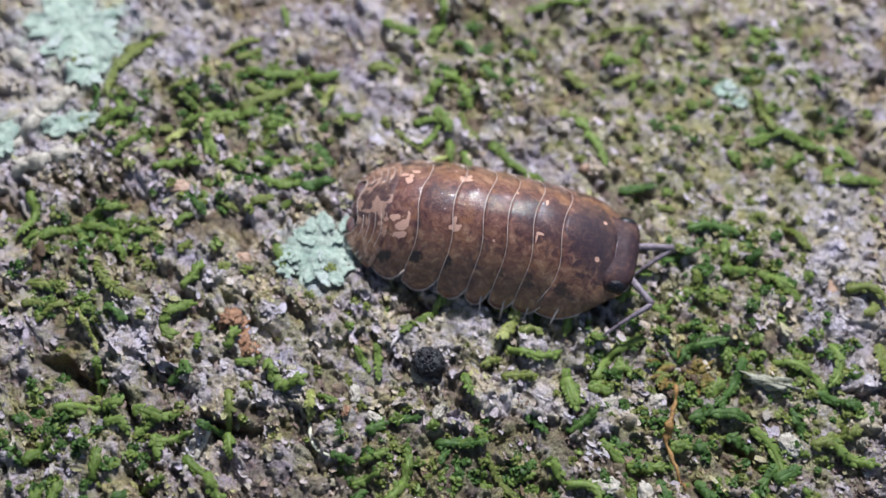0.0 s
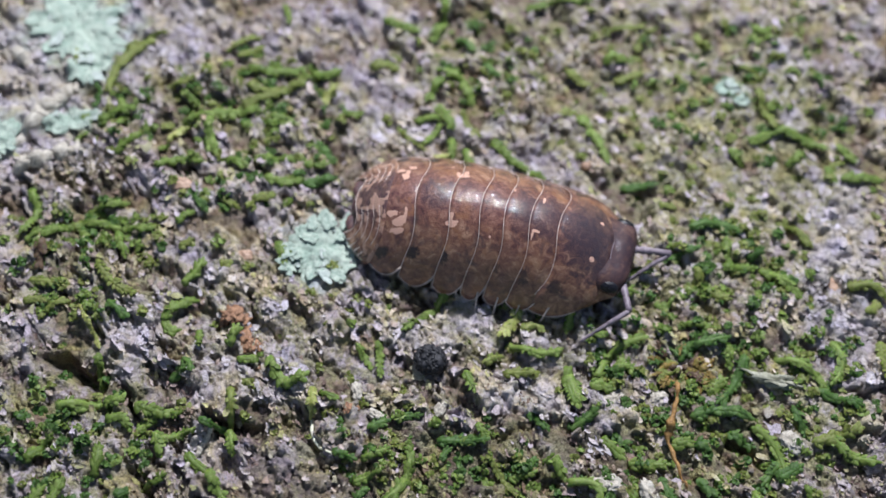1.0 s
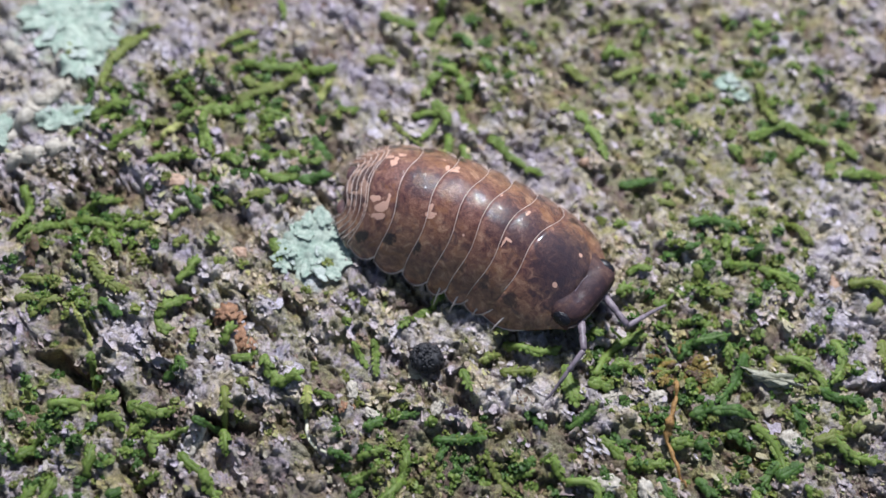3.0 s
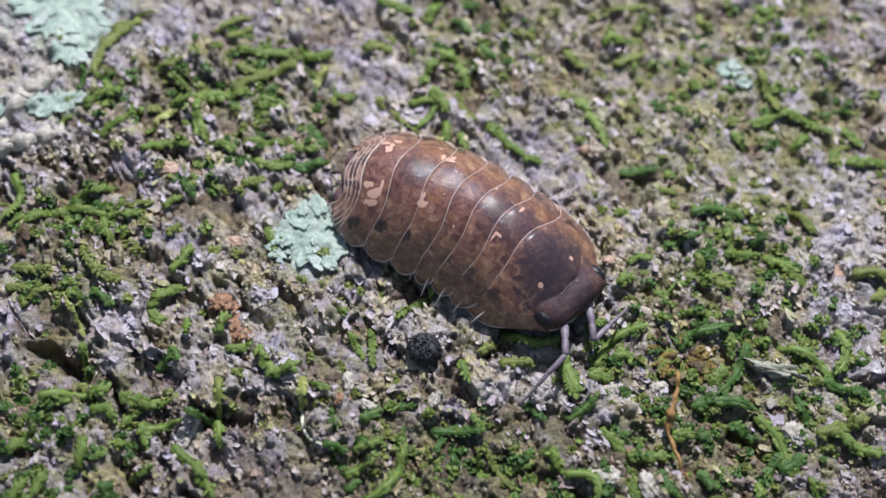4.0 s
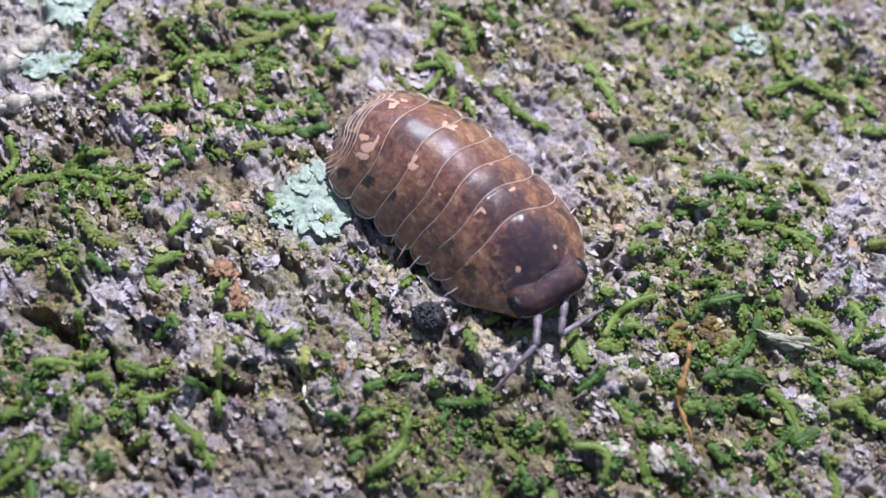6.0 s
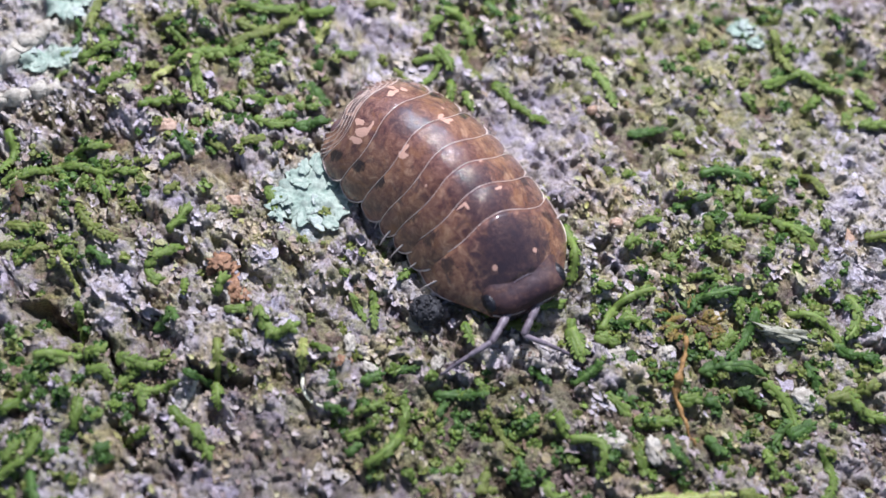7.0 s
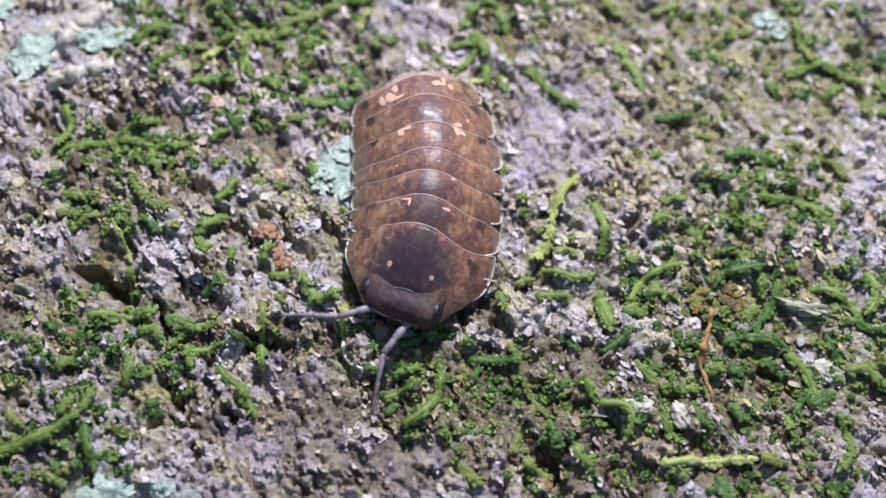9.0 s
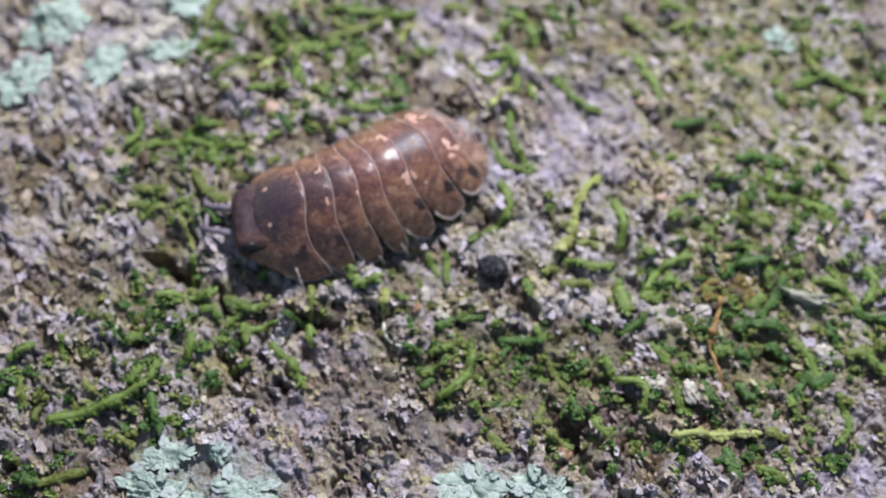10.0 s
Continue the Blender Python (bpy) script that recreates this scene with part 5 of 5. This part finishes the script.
def lichen(x, y, rx, ry, turn, count, size, seed, label="pale blue-green leafy lichen rosette on bark"):
    rng = random.Random(seed)
    base = on_bark(x, y)
    root = tagged(new("lichen"), label, "lichen", "lichens")
    root.matrix_basis = at(x, y, base)
    c, s = math.cos(radians(turn)), math.sin(radians(turn))
    sheet, rim = thallus_mesh(x, y, base, rx, ry, turn, seed)
    part("thallus", sheet, root, None, "wavy pale blue-green sheet")
    for k in range(int(0.8 * count)):
        a = rng.uniform(0, 6.28)
        r = rim[int(a / 6.2832 * 120) % 120] * (rng.uniform(0.80, 1.04) if k % 3 else rng.uniform(0.2, 0.8))
        u, w = rx * r * math.cos(a), ry * r * math.sin(a)
        px, py = c * u - s * w, s * u + c * w
        z = on_bark(x + px, y + py) - base
        g = size * rng.uniform(0.35, 0.75)
        data = LOBES[4] if rng.random() < 0.30 else LOBES[rng.randrange(4)]
        part("lobe", data, root, at(px, py, z + rng.uniform(0.16, 0.24), rng.uniform(-9, 9), rng.uniform(-9, 9), turn + math.degrees(a) + rng.uniform(-35, 35)) @ Matrix.Diagonal((1.2 * g, g * rng.uniform(0.6, 0.95), 0.8 * g, 1)))
    return root


lichen(-5.0, 18.7, 1.35, 1.75, -25, 34, 1.0, 1)
lichen(-6.25, 17.9, 0.45, 0.5, 0, 7, 0.6, 2)
lichen(-17.6, 28.6, 2.4, 1.7, 10, 18, 0.9, 3)
lichen(-16.6, 26.6, 1.0, 1.0, 0, 10, 0.9, 4)
lichen(-16.8, 23.7, 1.15, 0.65, 15, 9, 0.7, 5)
lichen(-19.6, 22.4, 0.9, 1.1, 0, 8, 0.8, 6)
lichen(-22.6, 24.4, 1.6, 1.5, 20, 14, 0.8, 16)
lichen(-23.2, 21.0, 1.2, 1.5, 0, 12, 0.8, 17)
lichen(12.15, 28.55, 0.5, 0.6, -30, 5, 0.6, 7)
lichen(12.8, 27.9, 0.4, 0.3, 20, 4, 0.5, 8)
lichen(0.1, 4.6, 1.35, 1.0, 0, 26, 0.9, 9)
lichen(2.9, 4.9, 1.3, 0.7, -10, 20, 0.8, 10)
lichen(-12.4, 4.2, 1.2, 0.55, 10, 18, 0.8, 12)
lichen(-10.3, 4.6, 0.45, 0.45, 0, 6, 0.6, 13)
lichen(-9.0, 3.3, 1.4, 0.6, 0, 18, 0.8, 14)
lichen(-12.3, 2.8, 1.6, 0.7, 0, 18, 0.9, 15)


# ---- single crumbs, chips, stalks ----
def lump(name, x, y, rx, ry, rz, turn, material, label, category, seed=1, power=2.2, bumps=0.30):
    ob = new(name, blob(name, material, rx, ry, rz, power, bumps, seed, 18, 28))
    ob.matrix_basis = at(x, y, on_bark(x, y) + 0.35 * rz, 0, 0, turn)
    return tagged(ob, label, category)


def strand(name, points, radii, material, label, category):
    x, y = points[0][0], points[0][1]
    base = on_bark(x, y)
    v, f = tube([(a - x, c - y, on_bark(a, c) + h - base) for a, c, h in points], radii, 7)
    ob = new(name, mesh(name, v, f, material))
    ob.matrix_basis = at(x, y, base)
    return tagged(ob, label, category)


def crust_ridge(points, size, seed):
    """A raised, uneven ridge of chalky crust grown along the bark."""
    rng = random.Random(seed)
    x0, y0 = points[0]
    base = on_bark(x0, y0)
    n = 14 * (len(points) - 1)
    line = []
    for k in range(n + 1):
        q = k / 14
        x, y = (np.interp(q, range(len(points)), [p[c] for p in points]) for c in (0, 1))
        line.append((x - x0 + rng.gauss(0, 0.05), y - y0 + rng.gauss(0, 0.05), on_bark(x, y) - base + 0.02))
    line = [tuple(sum(line[i][c] for i in range(max(0, k - 1), min(n, k + 1) + 1)) / (min(n, k + 1) - max(0, k - 1) + 1) for c in range(3)) for k in range(n + 1)]
    v, f = tube(line, [size * (0.35 + 0.45 * math.sin(math.pi * k / n) ** 0.6) * rng.uniform(0.75, 1.2) for k in range(n + 1)], 14)
    v = [p + Vector((1, 1, 0.8)) * (0.38 * size * noise.noise(p * 2.6 + Vector((seed, 0, 0))) + 0.2 * size * noise.noise(p * 7.0)) for p in v]
    ob = new("crust_ridge", mesh("crust_ridge", v, f, CHALK))
    ob.matrix_basis = at(x0, y0, base)
    return tagged(ob, "cream-white raised ridge of chalky crust on bark", "crust")


crust_ridge([(-18.9, 22.2), (-18.2, 23.4), (-17.6, 24.5), (-16.9, 25.6)], 0.42, 3)
crust_ridge([(-18.6, 21.0), (-17.3, 21.7), (-15.7, 22.4)], 0.44, 4)
crust_ridge([(-20.2, 27.2), (-19.2, 26.4)], 0.34, 5)
crust_ridge([(-9.1, 9.0), (-8.7, 10.0), (-8.4, 10.7)], 0.17, 6)
pellet = tagged(new("black_pellet"), "rough black granular pellet resting on pale bark", "pellet")
pellet.matrix_basis = at(-0.18, 14.2, on_bark(-0.18, 14.2) + 0.2)
rng = random.Random(8)
part("core", blob("core", SOOT, 0.62, 0.58, 0.5, 2.0, 0.3, 3), pellet)
grain_mesh = blob("granule", SOOT, 0.075, 0.07, 0.065, 2.0, 0.3, 5, 6, 8)
for k in range(150):
    a, c = rng.uniform(0, 6.28), rng.uniform(-0.1, 1.0)
    r = math.sqrt(max(0.0, 1 - c * c))
    part("granule", grain_mesh, pellet, at(0.62 * r * math.cos(a), 0.58 * r * math.sin(a), 0.5 * c, rng.uniform(0, 90), 0, rng.uniform(0, 360)))

rng = random.Random(44)
bends = ((9.75, 14.1, 0.9), (9.66, 13.3, 0.85), (9.45, 12.5, 0.72), (9.35, 11.9, 0.62), (9.62, 11.1, 0.55), (9.95, 10.3, 0.42), (10.1, 9.9, 0.25))
line = [tuple(np.interp(k / 4, range(7), [b[c] for b in bends]) + (rng.gauss(0, 0.035) if c < 2 else rng.gauss(0, 0.03)) for c in range(3)) for k in range(25)]
strand("dry_stalk", line, [0.10 * rng.uniform(0.6, 1.25) * (1.7 if 7 < k < 13 else 1.0) * (1 - 0.6 * (k / 24) ** 3) for k in range(25)], STRAW, "dry orange-brown moss stalk lying on bark", "stalk")
strand("pale_thread", [(-4.55, 11.4, 0.25), (-4.52, 11.0, 0.25), (-4.35, 10.6, 0.22), (-4.05, 10.25, 0.2), (-3.5, 10.0, 0.14)], [0.06, 0.085, 0.08, 0.07, 0.04], CREAM,
       "cream-coloured bent thread on bark", "thread")
for k, (x, y, r) in enumerate(((-8.3, 15.4, 0.42), (-7.9, 15.2, 0.30), (-8.6, 15.2, 0.26), (-7.6, 14.5, 0.46), (-7.2, 14.25, 0.34), (-7.6, 14.15, 0.2), (-6.75, 13.35, 0.22), (-3.2, 11.9, 0.2), (-2.9, 12.1, 0.16))):
    lump("rusty_crumb", x, y, r, 0.7 * r, 0.24 * r, 37 * k, RUST, "rusty orange crumb on bark", "crumb", k + 1, 2.2, 0.75)
lump("peach_crumb", -8.25, 18.05, 0.34, 0.26, 0.2, 0, PEACH, "peach-coloured crumb on bark", "crumb", 4)
lump("peach_crumb", 6.95, 18.6, 0.27, 0.21, 0.16, 10, PEACH, "peach-coloured crumb on bark", "crumb", 5)
lump("peach_crumb", 5.9, 23.9, 0.24, 0.20, 0.2, 10, PEACH, "peach-coloured crumb on bark", "crumb", 6)
lump("peach_crumb", -11.4, 20.9, 0.50, 0.30, 0.2, 10, PEACH, "peach-coloured crumb on bark", "crumb", 7)
lump("peach_crumb", 16.55, 19.1, 0.70, 0.26, 0.22, -60, PEACH, "long peach-coloured chip on bark", "chip", 8)
lump("rusty_crumb", 3.6, 6.7, 0.45, 0.32, 0.16, -30, RUST, "rusty orange crumb on bark", "crumb", 9)
for k, (x, y, rx, ry, turn) in enumerate(((14.4, 12.3, 0.46, 0.34, -40), (9.1, 13.6, 0.34, 0.30, 0), (7.2, 13.4, 0.55, 0.22, 35), (8.6, 9.6, 0.28, 0.5, 20), (7.0, 9.8, 0.55, 0.32, 10), (-2.0, 11.75, 0.38, 0.2, -30),
                                          (0.45, 12.3, 0.22, 0.32, -20), (-2.95, 12.7, 0.2, 0.36, 10))):
    lump("white_chip", x, y, rx, ry, 0.16, turn, CHALK, "white chalky chip of crust on bark", "chip", k + 11, 2.4, 0.55)
flake = lump("bark_flake", 13.9, 14.75, 0.95, 0.24, 0.2, -8, plain_material("olive_grey_flake", (0.16, 0.16, 0.10), (0.42, 0.41, 0.32), 0.4, 0.6, 0.08), "olive-grey elongated flake lying on bark", "flake", 31, 2.6, 0.9)
rng = random.Random(15)
for k in range(52):
    a = rng.uniform(0, 360)
    r = 0.90 * math.sqrt(rng.random())
    shoot(10.0 + r * math.cos(radians(a)), 15.0 + 0.8 * r * math.sin(radians(a)), a + rng.uniform(-50, 50), rng.uniform(0.4, 0.8), rng.uniform(-0.1, 0.1), rng.uniform(0.14, 0.24), (DEAD, OCHRE, DEEP, OCHRE, OLIVE)[k % 5])


# ---- everything that moves ----
def bent(station, aside, turn):
    """Place beside the body's axis and heading there, for a body bent by turn degrees a millimetre."""
    a = radians(turn) * station
    if abs(a) < 1e-6:
        x, y = station, 0.0
    else:
        x, y = station * math.sin(a) / a, station * (1 - math.cos(a)) / a
    return x - aside * math.sin(a), y + aside * math.cos(a), math.degrees(a)


def crawl_at(t):
    """The woodlouse's row at t, read smoothly between the keyed ones."""
    ts = [r[0] for r in CRAWL]
    return [float(np.interp(t, ts, [r[k] for r in CRAWL])) for k in range(1, 5)]


# antenna elbow and tip at times: heading and drop of the stem, heading and drop of the whip, right then left
FEEL = [
    (0.0, -46, -15, -139, 24, 11, -5, -137, 22),
    (1.0, -67, -15, -136, 24, 10, -5, -135, 22),
    (1.5, -60, -15, -120, 24, 5, -5, -85, 22),
    (2.0, -55, -15, -108, 24, 0, -5, -30, 22),
    (2.7, -50, -15, -92, 24, -10, -3, 45, 20),
    (3.5, -45, -15, -83, 24, -20, 0, 109, 16),
    (4.5, -41, -15, -89, 24, -43, 0, 82, 16),
    (5.5, -40, -15, -82, 24, -33, 0, 91, 16),
    (6.0, -37, -15, -76, 24, -39, 0, 95, 16),
    (7.5, -57, -10, -89, 24, -49, 0, 38, 26),
    (8.0, -51, -10, -83, 24, -43, 0, 47, 26),
    (8.5, -58, -10, -89, 14, -53, 0, 28, 24),
    (9.0, -46, -10, -73, 14, -12, 0, 13, 22),
    (9.2, -58, -10, -72, 14, -12, 0, -2, 22),
    (9.4, -50, 0, -70, 22, -10, 0, -8, 22),
    (9.5, -38, 14, -100, 8, -30, 14, -80, 8),
    (10.0, -20, 16, -100, 6, -22, 16, -95, 6),
]


# how far the tail plates are drawn out of the last back plate
TUCK = ((0.0, 2.0, 4.0, 8.0, 9.0, 10.0), (1.10, 1.0, 0.82, 0.76, 0.80, 0.88))


def motions():
    walk(woodlouse, [(t, at(x, y, 0.44, 0, 0, yaw)) for t, x, y, yaw, turn in CRAWL])
    for ob, station, aside in joints:
        z = ob.matrix_basis.translation.z / MM
        rows = []
        for t, x, y, yaw, turn in CRAWL:
            tuck = float(np.interp(t, *TUCK)) if station < -3.6 else 1.0
            px, py, a = bent(-3.6 + (station + 3.6) * tuck, aside, turn)
            rows.append((t, at(px, py, z - 0.25 * (1 - tuck), 0, 0, a)))
        walk(ob, rows)
    times = [0.0, 0.5, 1.0, 1.5, 2.0, 2.5, 3.0, 3.5, 4.0, 4.5, 5.0, 5.5, 6.0, 6.5, 7.0] + [7.0 + 0.125 * k for k in range(1, 25)]
    for ob, station, s, k in legs:
        rows = []
        for t in times:
            turn = crawl_at(t)[3]
            px, py, a = bent(station, 1.35 * s, turn)
            pace = min(max((t - 7.0) / 1.2, 0.12), 1.0)
            swing = 16 * pace * math.sin(2 * math.pi * (1.9 * max(t - 6.5, 0) + 0.25 * t - 0.16 * k + (0.5 if s > 0 else 0.0))) + 7 * (3 - k)
            rows.append((t, at(px, py, 0.82, 0, 0, a + (swing if s > 0 else 180 - swing))))
        walk(ob, rows)
    for stem, whip, s in feelers:
        first, second = [], []
        for t, *f in FEEL:
            heading, drop, end, fall = f[:4] if s < 0 else f[4:]
            px, py, a = bent(5.75, 0.62 * s, crawl_at(t)[3])
            m = at(px, py, 0.85, 0, drop, a + heading)
            tip = m @ Vector((1.80 * MM, 0, 0))
            first.append((t, m))
            second.append((t, Matrix.Translation(tip) @ pose(0, 0, 0, 0, fall, a + end)))
        walk(stem, first)
        walk(whip, second)


motions()
